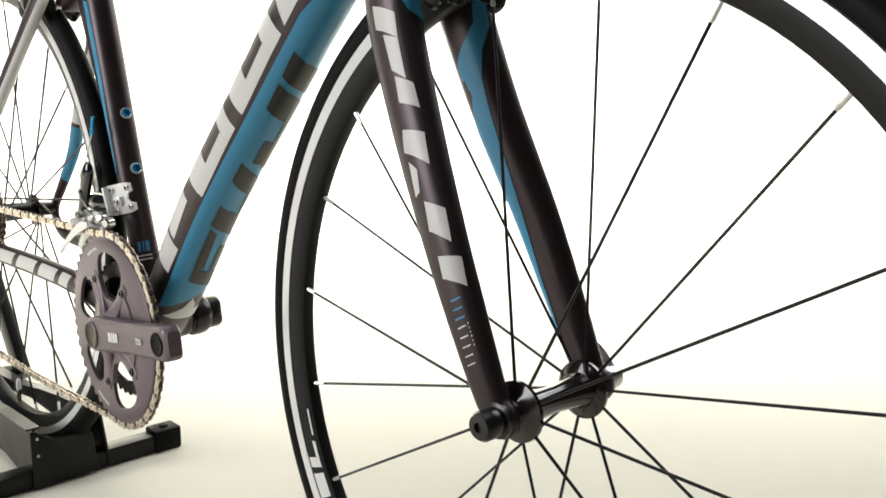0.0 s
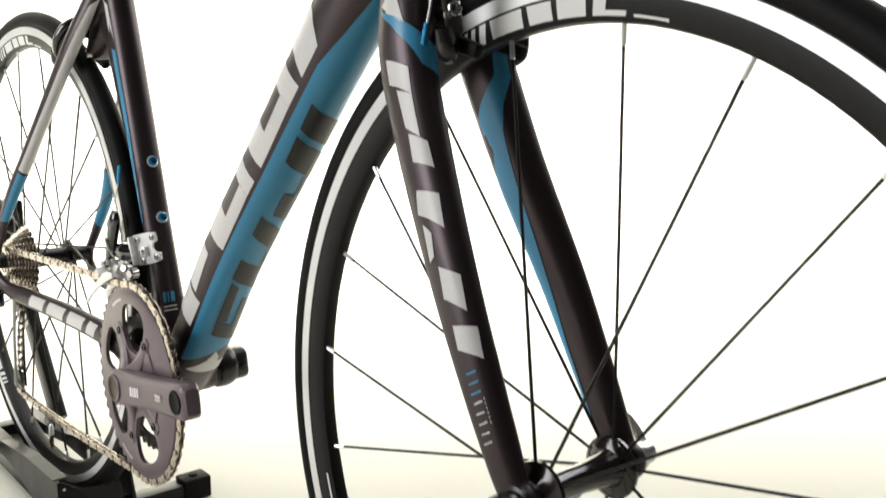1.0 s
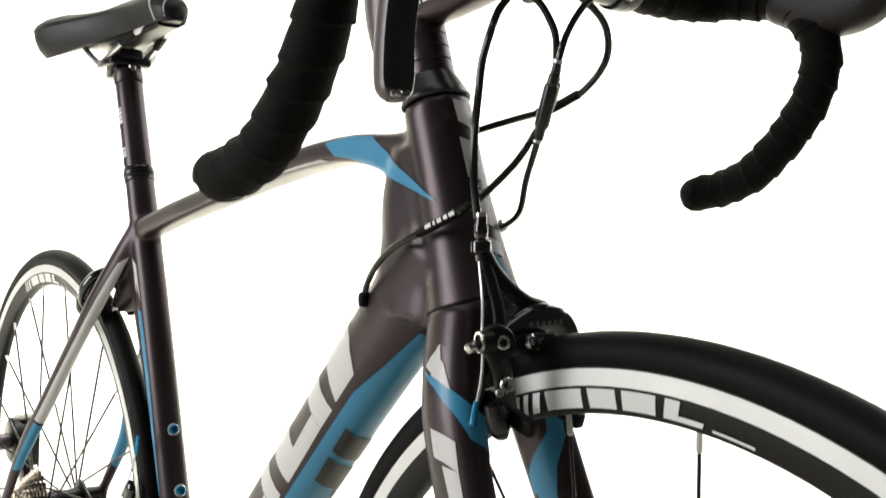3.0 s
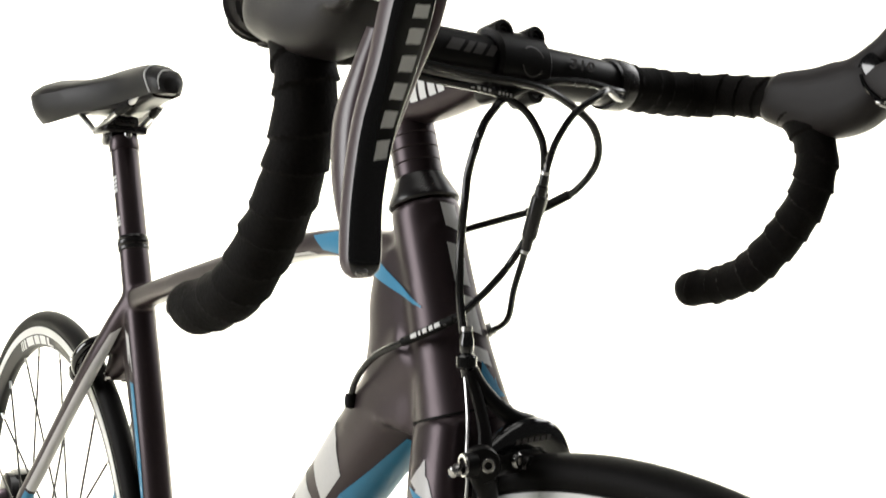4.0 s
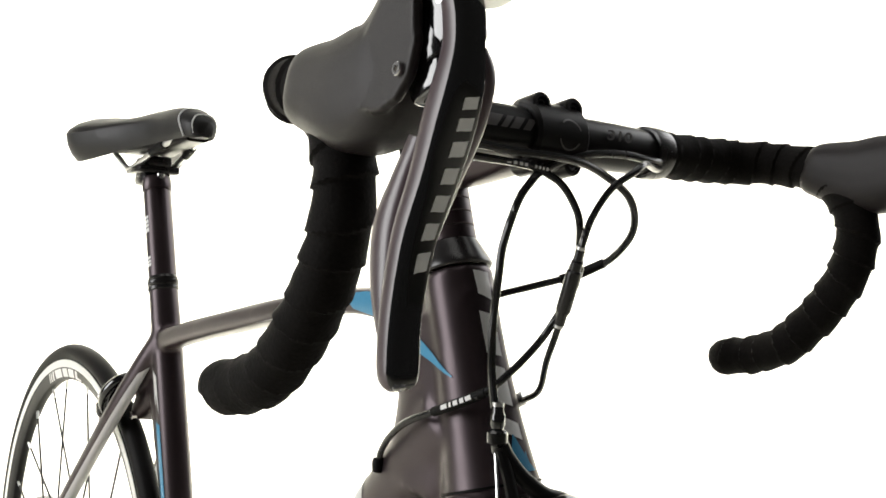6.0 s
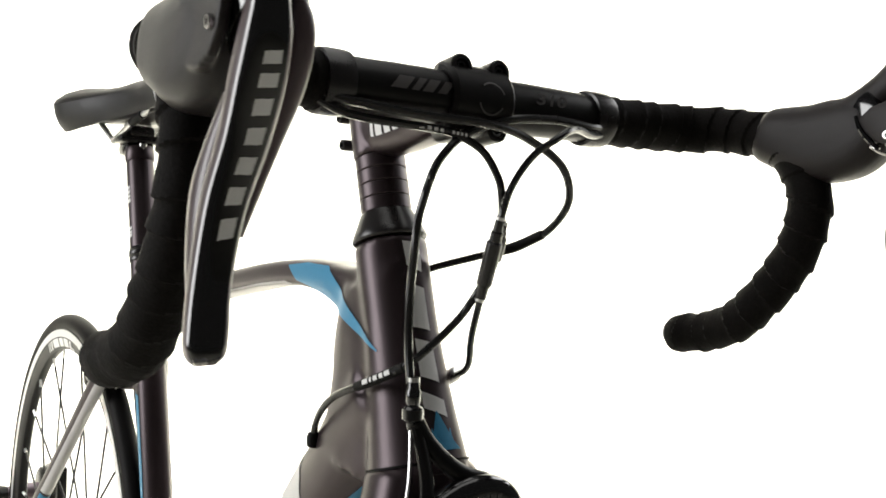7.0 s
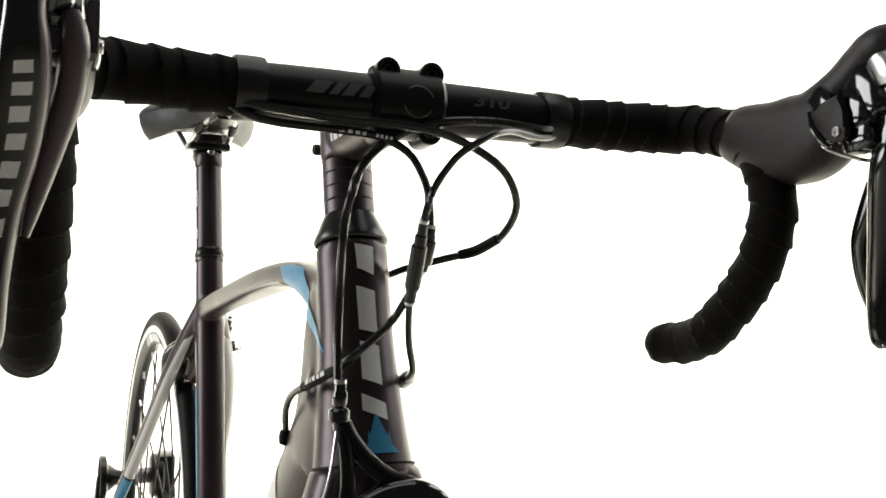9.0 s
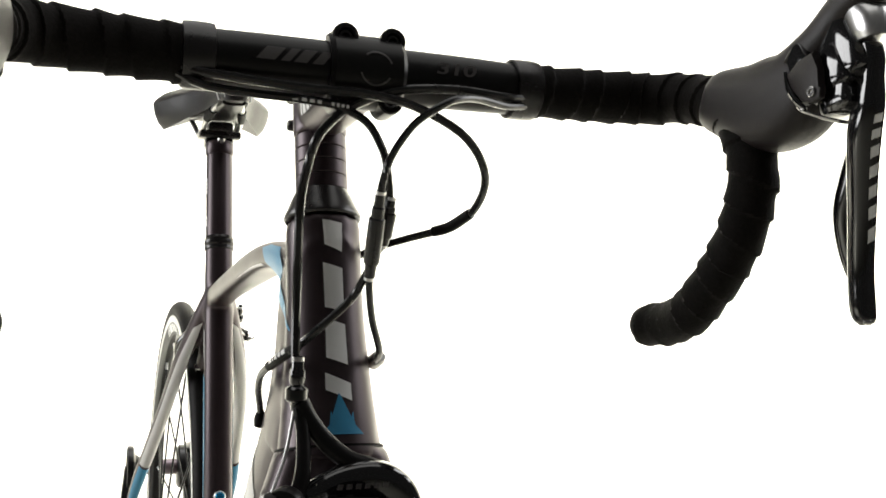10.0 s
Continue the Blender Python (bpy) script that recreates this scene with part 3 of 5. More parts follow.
for k in range(24):
    a = radians(15 * k + 10)
    if k % 2:
        rear_spokes.append((a, 0.034, 0.020, radians(55)))
    else:
        rear_spokes.append((a, -0.018, 0.022, radians(75 if k % 8 in (0, 6) else -75)))
front_wheel = wheel("front_wheel", AXLE_F + V(-0.004, 0, 0), front_spokes, "front wheel with radial black spokes", (0.004, 0, 0))
rear_wheel = wheel("rear_wheel", AXLE_R, rear_spokes, "rear wheel with crossed black spokes", gauge=0.0015)
rear_wheel.rotation_euler = (radians(-0.5), 0, radians(1.4))
rear_wheel.scale = (1.030, 1, 1.030)
front_wheel.rotation_euler = (radians(-1.0), 0, radians(-0.7))

for w, a in ((rear_wheel, radians(-94)), (front_wheel, radians(-35))):
    way = V(-math.cos(a), 0, -math.sin(a))
    bm = bmesh.new()
    lathe(bm, [(0.0, 0.0), (0.0032, 0.0), (0.0032, 0.018), (0.0026, 0.019), (0.0026, 0.022), (0, 0.022)], way * -0.2905, way, 10)
    part("valve_stem", bm, CHAIN, w, "brass valve stem")
    bm = bmesh.new()
    lathe(bm, [(0.0036, 0.020), (0.0038, 0.022), (0.0036, 0.032), (0.0022, 0.036), (0, 0.036)], way * -0.2905, way, 10)
    part("valve_cap", bm, WHITE, w, "pale valve cap")

bm = bmesh.new()
lathe(bm, [(r, h * 0.91) for r, h in [(0.0, -0.0495), (0.0085, -0.0495), (0.0095, -0.046), (0.0120, -0.044), (0.0150, -0.0425), (0.0215, -0.0405), (0.0218, -0.0375), (0.0205, -0.036), (0.0135, -0.034), (0.0110, -0.026), (0.0095, 0.0), (0.0110, 0.026), (0.0135, 0.034), (0.0205, 0.036), (0.0218, 0.0375), (0.0215, 0.0405), (0.0150, 0.0425), (0.0120, 0.044), (0.0095, 0.046), (0.0085, 0.0495), (0.0, 0.0495)]], (0, 0, 0), (0, 1, 0), 40)
part("front_hub", bm, HUB, front_wheel, "glossy dark brown hub").location = (0.004, 0, 0)
bm = bmesh.new()
lathe(bm, [(0.0, -0.062), (0.009, -0.062), (0.010, -0.040), (0.024, -0.021), (0.024, -0.018), (0.0135, -0.012), (0.012, 0.02), (0.0140, 0.030), (0.0225, 0.0325), (0.0225, 0.036), (0.011, 0.040), (0.0095, 0.062), (0.0, 0.062)], (0, 0, 0), (0, 1, 0), 36)
part("rear_hub", bm, ANODISED, rear_wheel, "black rear hub")

# quick release of the front wheel
bm = bmesh.new()
lathe(bm, [(0.0, 0.0), (0.0125, 0.0), (0.0125, 0.003), (0.0095, 0.004), (0.0105, 0.006), (0.0105, 0.017), (0.0085, 0.020), (0.0035, 0.0205), (0.0030, 0.018), (0.0, 0.018)], AXLE_F + V(0, -0.0545, 0), (0, -1, 0), 24)
part("skewer_nut", bm, ANODISED, bike, "knurled black skewer nut")
bm = bmesh.new()
lathe(bm, [(0.0, 0.0), (0.0115, 0.0), (0.0115, 0.004), (0.0090, 0.006), (0.0085, 0.016), (0.006, 0.018), (0.0, 0.018)], AXLE_F + V(0, 0.0585, 0), (0, 1, 0), 20)
tube(bm, [tuple(AXLE_F + V(0.0, 0.074, 0.0)) + (0.005, 0.008), tuple(AXLE_F + V(-0.020, 0.080, 0.014)) + (0.0035, 0.007), tuple(AXLE_F + V(-0.045, 0.078, 0.026)) + (0.0028, 0.0065), tuple(AXLE_F + V(-0.06, 0.074, 0.030)) + (0.0025, 0.005)], 12, 10)
part("skewer_lever", bm, BRUSHED, bike, "bright quick-release lever")


# -- drivetrain --
def ring_outline(teeth, r, depth, n_per=6):
    out = []
    for k in range(teeth * n_per):
        a = 2 * math.pi * k / (teeth * n_per)
        ph = (k % n_per) / n_per
        out.append((a, r - depth * (0.5 - 0.5 * math.cos(2 * math.pi * ph)) ** 1.3))
    return out


def chainring(name, teeth, r, inner, y, thick, mat, windows, label, parent):
    """A toothed ring whose inner edge leaves windows between the arms."""
    bm = bmesh.new()
    outer = ring_outline(teeth, r, 0.0055)
    n = len(outer)
    for yy in (0,):
        vo0 = [bm.verts.new((rr * math.cos(a), y - thick / 2, rr * math.sin(a))) for a, rr in outer]
        vo1 = [bm.verts.new((rr * math.cos(a), y + thick / 2, rr * math.sin(a))) for a, rr in outer]
        inn = [inner(a) for a, _ in outer]
        vi0 = [bm.verts.new((q * math.cos(a), y - thick / 2, q * math.sin(a))) for (a, _), q in zip(outer, inn)]
        vi1 = [bm.verts.new((q * math.cos(a), y + thick / 2, q * math.sin(a))) for (a, _), q in zip(outer, inn)]
        for k in range(n):
            j = (k + 1) % n
            bm.faces.new((vo0[k], vo0[j], vi0[j], vi0[k]))
            bm.faces.new((vo1[j], vo1[k], vi1[k], vi1[j]))
            bm.faces.new((vo0[j], vo0[k], vo1[k], vo1[j]))
            bm.faces.new((vi0[k], vi0[j], vi1[j], vi1[k]))
    return part(name, bm, mat, parent, label)


crank = group_part("crankset", bike, "grey aluminium crankset with two chainrings")
crank.location = BB
CRANK_A = math.atan2(0.030, 0.172)
chainring("outer_chainring", 52, 0.1085, lambda a: 0.092, -0.047, 0.004, GREY_METAL, 5, "large grey chainring", crank)
chainring("inner_chainring", 36, 0.0745, lambda a: 0.058, -0.038, 0.003, ANODISED, 5, "smaller dark chainring", crank)
# the flank: a broad plate from the boss to the teeth, with four rounded windows
WINDOWS = ((76, 25), (-76, 25), (146, 22), (-146, 22))


def window_half(a):
    """Half the height of a window at the angle a from the crank arm, in degrees."""
    for c, w in WINDOWS:
        q = ((a - c + 180) % 360 - 180) / w
        if abs(q) < 1:
            return (0.0255 if abs(c) < 100 else 0.0205) * (1 - q ** 4) ** 0.5
    return 0.0


bm = bmesh.new()
strips = []
for k in range(240):
    rel = 1.5 * k
    a = CRANK_A + radians(rel)
    h = window_half(rel)
    ring = []
    for r, y in ((0.012, -0.0535), (0.0610 - h, -0.0530), (0.0610 + h, -0.0520), (0.0960, -0.0515), (0.1000, -0.0500)):
        ring.append((bm.verts.new((r * math.cos(a), y, r * math.sin(a))), bm.verts.new((r * math.cos(a), -0.0478, r * math.sin(a)))))
    strips.append((ring, h))
for k in range(240):
    (p, hp), (q, hq) = strips[k], strips[(k + 1) % 240]
    for n in (0, 1, 2, 3):
        if n == 1:
            if hp + hq == 0:
                continue
            for e in (1, 2):
                bm.faces.new((p[e][0], q[e][0], q[e][1], p[e][1]))
            continue
        for f in (0, 1):
            bm.faces.new((p[n][f], q[n][f], q[n + 1][f], p[n + 1][f]))
part("chainring_flank", bm, GREY_METAL, crank, "broad purple-grey flank with four windows")
# spider: four arms that stand slightly proud, each with a sunk bolt
for rel in (110, 43, -43, -110):
    a = CRANK_A + radians(rel)
    ca, sa = math.cos(a), math.sin(a)
    bm = bmesh.new()
    side = V(-sa, 0, ca)
    rows = []
    for r, w, y, th in ((0.012, 0.015, -0.056, 0.008), (0.026, 0.0100, -0.0535, 0.005), (0.044, 0.0066, -0.0518, 0.0028), (0.064, 0.0060, -0.0512, 0.0026), (0.070, 0.0045, -0.0510, 0.0020)):
        rows.append((r * ca, y, r * sa, w, th))
    tube(bm, rows, 16, 14, side=tuple(side), power=3.0)
    part("spider_arm", bm, GREY_METAL, crank)
    screw("chainring_bolt", V(0.0610 * ca, -0.0535, 0.0610 * sa), (0, -1, 0), 0.0042, 0.002, ANODISED, crank)
# print on the flank: short light bars along two arcs
for c0, n in ((96, 7), (-128, 7)):
    bm = bmesh.new()
    for q in range(n):
        a0, a1 = CRANK_A + radians(c0 + 2.6 * q), CRANK_A + radians(c0 + 2.6 * q + 1.7)
        bm.faces.new([bm.verts.new((r * math.cos(a), -0.0519, r * math.sin(a))) for r, a in ((0.0895, a0), (0.0895, a1), (0.0925, a1), (0.0925, a0))])
    part("chainring_mark", bm, WHITE, crank, "small white printed bars", smooth=False)
for ob in crank.children:
    ob.scale = (1.02, 1, 1.05)
    ob.location.y -= 0.005
d = V(math.cos(CRANK_A), 0, math.sin(CRANK_A))


def crank_arm(s, sign):
    bm = bmesh.new()
    up = V(-d.z, 0, d.x)
    pts = []
    for l, w, y, th in ((-0.0185, 0.008, 0.068, 0.006), (-0.015, 0.0145, 0.068, 0.009), (-0.006, 0.0190, 0.068, 0.0105), (0.006, 0.0195, 0.068, 0.0110), (0.04, 0.0178, 0.0685, 0.0105), (0.09, 0.0165, 0.070, 0.0100), (0.14, 0.0170, 0.072, 0.0100), (0.168, 0.0178, 0.073, 0.0100), (0.180, 0.0172, 0.073, 0.0098), (0.1855, 0.0135, 0.073, 0.0075), (0.1865, 0.0125, 0.073, 0.0070)):
        p = d * (l * sign)
        pts.append((p.x, s * y, p.z, w, th))
    tube(bm, pts, 60, 28, side=tuple(up), power=6.0)
    return part("crank_arm", bm, GREY_METAL if s < 0 else ANODISED, crank, "grey crank arm with square edges" if s < 0 else "black crank arm")


arm = crank_arm(-1, 1)
crank_arm(1, -1)
bm = bmesh.new()
lathe(bm, [(0.0158, 0.003), (0.0158, 0.0068), (0.0148, 0.0074), (0.0136, 0.0070)], (0, -0.0735, 0), (0, -1, 0), 32)
part("crank_bolt_ring", bm, GREY_METAL, crank, "grey ring round the crank bolt")
bm = bmesh.new()
lathe(bm, [(0.0138, 0.0064), (0.0132, 0.0068), (0.0105, 0.0060), (0.0098, 0.0058), (0.0, 0.0058)], (0, -0.0735, 0), (0, -1, 0), 32)
part("crank_bolt", bm, BRONZE, crank, "dark bronze hollow crank bolt")
# a raised black disc puts in the shade of the pedal hole
bm = bmesh.new()
lathe(bm, [(0.0122, 0.003), (0.0122, 0.0056), (0.0112, 0.0062), (0.0098, 0.0058), (0.0085, 0.0052), (0.0, 0.0051)], d * 0.168 + V(0, -0.0782, 0), (0, -1, 0), 28)
part("pedal_hole_disc", bm, RUBBER, crank, "black disc for the dark inside of the pedal hole")
bm = bmesh.new()
lathe(bm, [(0.0, -0.075), (0.018, -0.075), (0.018, 0.040), (0.0205, 0.036), (0.0212, 0.038), (0.0240, 0.040), (0.0248, 0.043), (0.0248, 0.051), (0.0238, 0.0565), (0.0215, 0.0605), (0.016, 0.0625), (0.0, 0.063)], (0, 0, 0), (0, 1, 0), 28)
part("bottom_bracket", bm, ANODISED, crank, "black bottom bracket cup")
bm = bmesh.new()
for x0, x1 in ((0.046, 0.0515), (0.053, 0.0565), (0.058, 0.063), (0.0645, 0.069)):
    c0, c1 = d * x0, d * x1
    up = V(-d.z, 0, d.x)
    vs = [c0 - up * 0.005, c1 - up * 0.005, c1 + up * 0.005 + d * 0.001, c0 + up * 0.005 + d * 0.001]
    bm.faces.new([bm.verts.new(v + V(0, -0.0802, 0)) for v in vs])
part("crank_mark", bm, WHITE, arm, "small white printed bars", smooth=False).location = (0, 0, 0)


def lettering(name, words, size, m, mat, parent, label=""):
    cu = bpy.data.curves.new(name, "FONT")
    cu.body, cu.size, cu.align_x, cu.align_y, cu.extrude, cu.offset = words, size, "CENTER", "CENTER", 0.00015, size * 0.02
    tmp = new(name + "_tmp", cu)
    me = bpy.data.meshes.new_from_object(tmp)
    bpy.data.objects.remove(tmp)
    bpy.data.curves.remove(cu)
    me.materials.clear()
    me.materials.append(mat)
    me.transform(m)
    ob = new(name, me)
    ob.parent = parent
    if label:
        ob["label"] = label
    return ob


up = V(-d.z, 0, d.x)
mt = Matrix.Identity(4)
mt.col[0][:3], mt.col[1][:3], mt.col[2][:3] = d, up, V(0, -1, 0)
mt.translation = d * 0.126 + V(0, -0.0829, 0)
lettering("crank_number", "720", 0.009, mt, WHITE, arm, "white printed number")

# cassette: nine or more sprockets
cassette = group_part("cassette", rear_wheel, "nickel cassette")
for k in range(10):
    teeth = 11 + int(k * 1.4)
    r = teeth * 0.0127 / (2 * math.pi) + 0.0025
    bm = bmesh.new()
    y = -0.056 + 0.0036 * k
    ol = ring_outline(teeth, r, 0.005, 5)
    n = len(ol)
    a0 = [bm.verts.new((q * math.cos(a), y, q * math.sin(a))) for a, q in ol]
    a1 = [bm.verts.new((q * math.cos(a), y + 0.0017, q * math.sin(a))) for a, q in ol]
    i0 = [bm.verts.new((0.016 * math.cos(a), y, 0.016 * math.sin(a))) for a, q in ol]
    i1 = [bm.verts.new((0.016 * math.cos(a), y + 0.0017, 0.016 * math.sin(a))) for a, q in ol]
    for q in range(n):
        j = (q + 1) % n
        bm.faces.new((a0[q], a0[j], i0[j], i0[q]))
        bm.faces.new((a1[j], a1[q], i1[q], i1[j]))
        bm.faces.new((a0[j], a0[q], a1[q], a1[j]))
    part("sprocket", bm, CHAIN, cassette)
cassette.parent = bike
cassette.location = AXLE_R

# chain: links along the upper run, round the front ring and back by the derailleur
def chain_path():
    c = BB + V(0, -0.052, 0)
    R = 0.1065
    pts = []
    s0 = AXLE_R + V(0, -0.050, 0.0190)
    a_top, a_bot = radians(103), radians(-100)
    n = 60
    up_end = c + V(1.02 * R * math.cos(a_top), 0, 1.05 * R * math.sin(a_top))
    for k in range(31):
        pts.append(s0.lerp(up_end, k / 31))
    for k in range(n + 1):
        a = a_top + (a_bot - a_top) * k / n
        pts.append(c + V(1.02 * R * math.cos(a), 0, 1.05 * R * math.sin(a)))
    end = V(-0.402, -0.062, 0.146)
    st = pts[-1]
    for k in range(1, 31):
        p = st.lerp(end, k / 30)
        p.z -= 0.004 * math.sin(math.pi * k / 30)
        pts.append(p)
    # jockey wheels and up to the cassette
    for a in range(-60, -300, -30):
        pts.append(V(-0.420, -0.062, 0.165) + V(0.018 * math.cos(radians(a)), 0, 0.018 * math.sin(radians(a))))
    pts.append(V(-0.404, -0.063, 0.235))
    for a in range(-30, 91, 30):
        pts.append(V(-0.398, -0.064, 0.285) + V(0.016 * math.cos(radians(a)), 0, 0.016 * math.sin(radians(a))))
    pts.append(V(-0.424, -0.065, 0.312))
    for a in range(215, 95, -20):
        pts.append(AXLE_R + V(0.0190 * math.cos(radians(a)), -0.050, 0.0190 * math.sin(radians(a))))
    pts.append(s0)
    return pts


def resample(pts, step):
    out, acc = [pts[0]], 0.0
    for a, b in zip(pts, pts[1:]):
        L = (b - a).length
        while acc + L >= step:
            a = a.lerp(b, (step - acc) / L)
            out.append(a)
            L, acc = (b - a).length, 0.0
        acc += L
    return out


chain = group_part("chain", bike, "nickel-plated roller chain")


def link_mesh(gap, name):
    bm = bmesh.new()
    for s in (-1, 1):
        ol = []
        for k in range(9):
            a = radians(90 + 180 * k / 8)
            ol.append((-0.00635 + 0.0042 * math.cos(a), 0.0042 * math.sin(a)))
        ol.append((0, -0.0028))
        for k in range(9):
            a = radians(-90 + 180 * k / 8)
            ol.append((0.00635 + 0.0042 * math.cos(a), 0.0042 * math.sin(a)))
        ol.append((0, 0.0028))
        plate(bm, ol, s * gap, s * (gap + 0.0009))
    for x in (-0.00635, 0.00635):
        lathe(bm, [(0.0, -gap - 0.0014), (0.0019, -gap - 0.0012), (0.0019, gap + 0.0012), (0.0, gap + 0.0014)], (x, 0, 0), (0, 1, 0), 8)
    return part(name, bm, CHAIN, chain)


stations = resample(chain_path(), 0.0127)
wide = narrow = None
for k, (a, b) in enumerate(zip(stations, stations[1:])):
    dd = (b - a).normalized()
    side = V(0, 1, 0)
    side = (side - dd * side.dot(dd)).normalized()
    m = Matrix.Identity(4)
    m.col[0][:3], m.col[1][:3], m.col[2][:3] = dd, side, dd.cross(side)
    m.translation = (a + b) / 2
    if k == 0:
        wide = link_mesh(0.0023, "outer_link")
        wide.matrix_basis = m
    elif k == 1:
        narrow = link_mesh(0.0012, "inner_link")
        narrow.matrix_basis = m
    else:
        share("outer_link" if k % 2 == 0 else "inner_link", wide if k % 2 == 0 else narrow, m, chain)

# front derailleur
fd = group_part("front_derailleur", bike, "bright front derailleur on a clamp plate")
bm = bmesh.new()
cc = on_seat(0.410)
tilt = Matrix.Translation(cc + V(0.009, -0.0195, 0.001)) @ Matrix.Rotation(radians(20), 4, "Z") @ Matrix.Rotation(radians(-14), 4, "Y") @ Matrix.Diagonal((1.0, 1, 0.88, 1))
# a bent plate with a deep notch at its front edge and a fold down the back
plate(bm, [(-0.019, -0.020), (0.008, -0.021), (0.019, -0.018), (0.0195, -0.009), (0.011, -0.007), (0.008, -0.001), (0.010, 0.005), (0.0175, 0.007), (0.0175, 0.018), (0.006, 0.020), (-0.019, 0.020)], -0.0015, 0.0015, tilt, 0.0006)
block(bm, (0.003, 0.010, 0.038), tilt @ Matrix.Translation((-0.0185, -0.004, 0)), 0.001)
block(bm, (0.012, 0.006, 0.012), tilt @ Matrix.Translation((-0.004, -0.003, -0.003)), 0.002)
part("hanger_plate", bm, TRACK, fd, "bright notched aluminium hanger plate")
for dx, dz in ((-0.004, -0.003), (0.012, 0.0125), (0.013, -0.013), (-0.012, 0.013), (-0.009, -0.015)):
    screw("hanger_screw", tilt @ V(dx, -0.0015 if dx > 0 or dz < -0.01 or dz > 0.01 else -0.006, dz), (0, -1, 0), 0.0036, 0.002, STEEL, fd)
bm = bmesh.new()
tube(bm, [(-0.113, -0.035, 0.384, 0.0045, 0.0060), (-0.106, -0.035, 0.398, 0.0055, 0.0078), (-0.098, -0.035, 0.418, 0.0060, 0.0100), (-0.091, -0.035, 0.433, 0.0060, 0.0112), (-0.087, -0.035, 0.443, 0.0050, 0.0095), (-0.085, -0.035, 0.448, 0.0030, 0.0055)], 26, 14, side=(0, 1, 0))
tube(bm, [(-0.096, -0.030, 0.400, 0.006, 0.009), (-0.074, -0.030, 0.402, 0.008, 0.012), (-0.052, -0.027, 0.404, 0.006, 0.010)], 14, 12)
part("derailleur_arm", bm, GLOSS, fd, "black swinging arm")
screw("cable_anchor", V(-0.100, -0.040, 0.412), (0, -1, 0), 0.0038, 0.003, STEEL, fd)
bm = bmesh.new()
tube(bm, [(-0.070, -0.020, 0.360, 0.0009), (-0.099, -0.043, 0.412, 0.0009), (-0.084, -0.037, 0.456, 0.0009), (-0.068, -0.035, 0.488, 0.0009)], 20, 8)
part("shift_wire", bm, BRUSHED, fd, "bare steel shift wire")
bm = bmesh.new()
tube(bm, [(-0.070, -0.035, 0.483, 0.0021), (-0.064, -0.035, 0.504, 0.0021)], 2, 8)
part("wire_end_cap", bm, BOLT_BLUE, fd, "blue crimped wire end")
# the bright linkage block below the arm, and a folded cage of two plates joined at the back
bm = bmesh.new()
block(bm, (0.026, 0.012, 0.014), Matrix.Translation((-0.088, -0.043, 0.384)) @ Matrix.Rotation(radians(-20), 4, "Y"), 0.003)
block(bm, (0.020, 0.010, 0.012), Matrix.Translation((-0.062, -0.044, 0.388)) @ Matrix.Rotation(radians(12), 4, "Y"), 0.002)
block(bm, (0.024, 0.010, 0.009), Matrix.Translation((-0.038, -0.043, 0.386)) @ Matrix.Rotation(radians(-8), 4, "Y"), 0.002)
block(bm, (0.012, 0.016, 0.020), Matrix.Translation((-0.090, -0.050, 0.374)) @ Matrix.Rotation(radians(-35), 4, "Y"), 0.002)
part("linkage_block", bm, BRUSHED, fd, "bright cast linkage block")
for name, y, a0, a1, r0, r1, flare in (("cage_outer", -0.0605, 108, 150, 0.1210, 0.1320, 0.020), ("cage_inner", -0.0455, 104, 142, 0.1190, 0.1400, 0.006)):
    arc = []
    for q in range(17):
        f = q / 16
        a = radians(a0 + (a1 - a0) * f)
        w = (r1 - r0) * (1 - 0.80 * max(0.0, f - 0.25) ** 0.9) * (0.5 + 0.5 * min(1, f / 0.2))
        arc.append((a, r0 + flare * f * f, r0 + flare * f * f + w))
    ol = [(ro * math.cos(a) + BB.x, ro * math.sin(a) + BB.z) for a, ri, ro in arc] + [(ri * math.cos(a) + BB.x, ri * math.sin(a) + BB.z) for a, ri, ro in reversed(arc)]
    bm = bmesh.new()
    plate(bm, ol, y, y + 0.0018)
    part(name, bm, TRACK, fd, "polished cage plate")
for c, way, r, h in (((-0.014, -0.042, 0.388), (0.3, -1, 0), 0.0060, 0.010), ((-0.030, -0.042, 0.391), (0.5, -1, 0.2), 0.0045, 0.012), ((-0.076, -0.048, 0.390), (0.1, -1, 0.1), 0.0045, 0.010)):
    bm = bmesh.new()
    lathe(bm, [(0, 0), (r, 0), (r, h * 0.8), (r * 0.7, h), (0, h)], c, way, 14)
    part("linkage_pin", bm, STEEL, fd, "bright linkage pin")

# rear derailleur
rd = group_part("rear_derailleur", bike, "black rear derailleur")
rd.location = (0.004, -0.013, 0.003)
bm = bmesh.new()
tube(bm, [(-0.408, -0.070, 0.322, 0.010, 0.010), (-0.412, -0.076, 0.300, 0.011, 0.012), (-0.405, -0.078, 0.282, 0.010, 0.013)], 12, 12)
part("knuckle", bm, GLOSS, rd, "gloss black knuckle")
for y in (-0.056, -0.044):
    bm = bmesh.new()
    tube(bm, [(-0.400, y, 0.292, 0.0012, 0.011), (-0.414, y, 0.235, 0.0012, 0.007), (-0.420, y, 0.190, 0.0012, 0.007), (-0.424, y, 0.155, 0.0012, 0.011)], 14, 8)
    part("cage_plate", bm, ANODISED, rd)
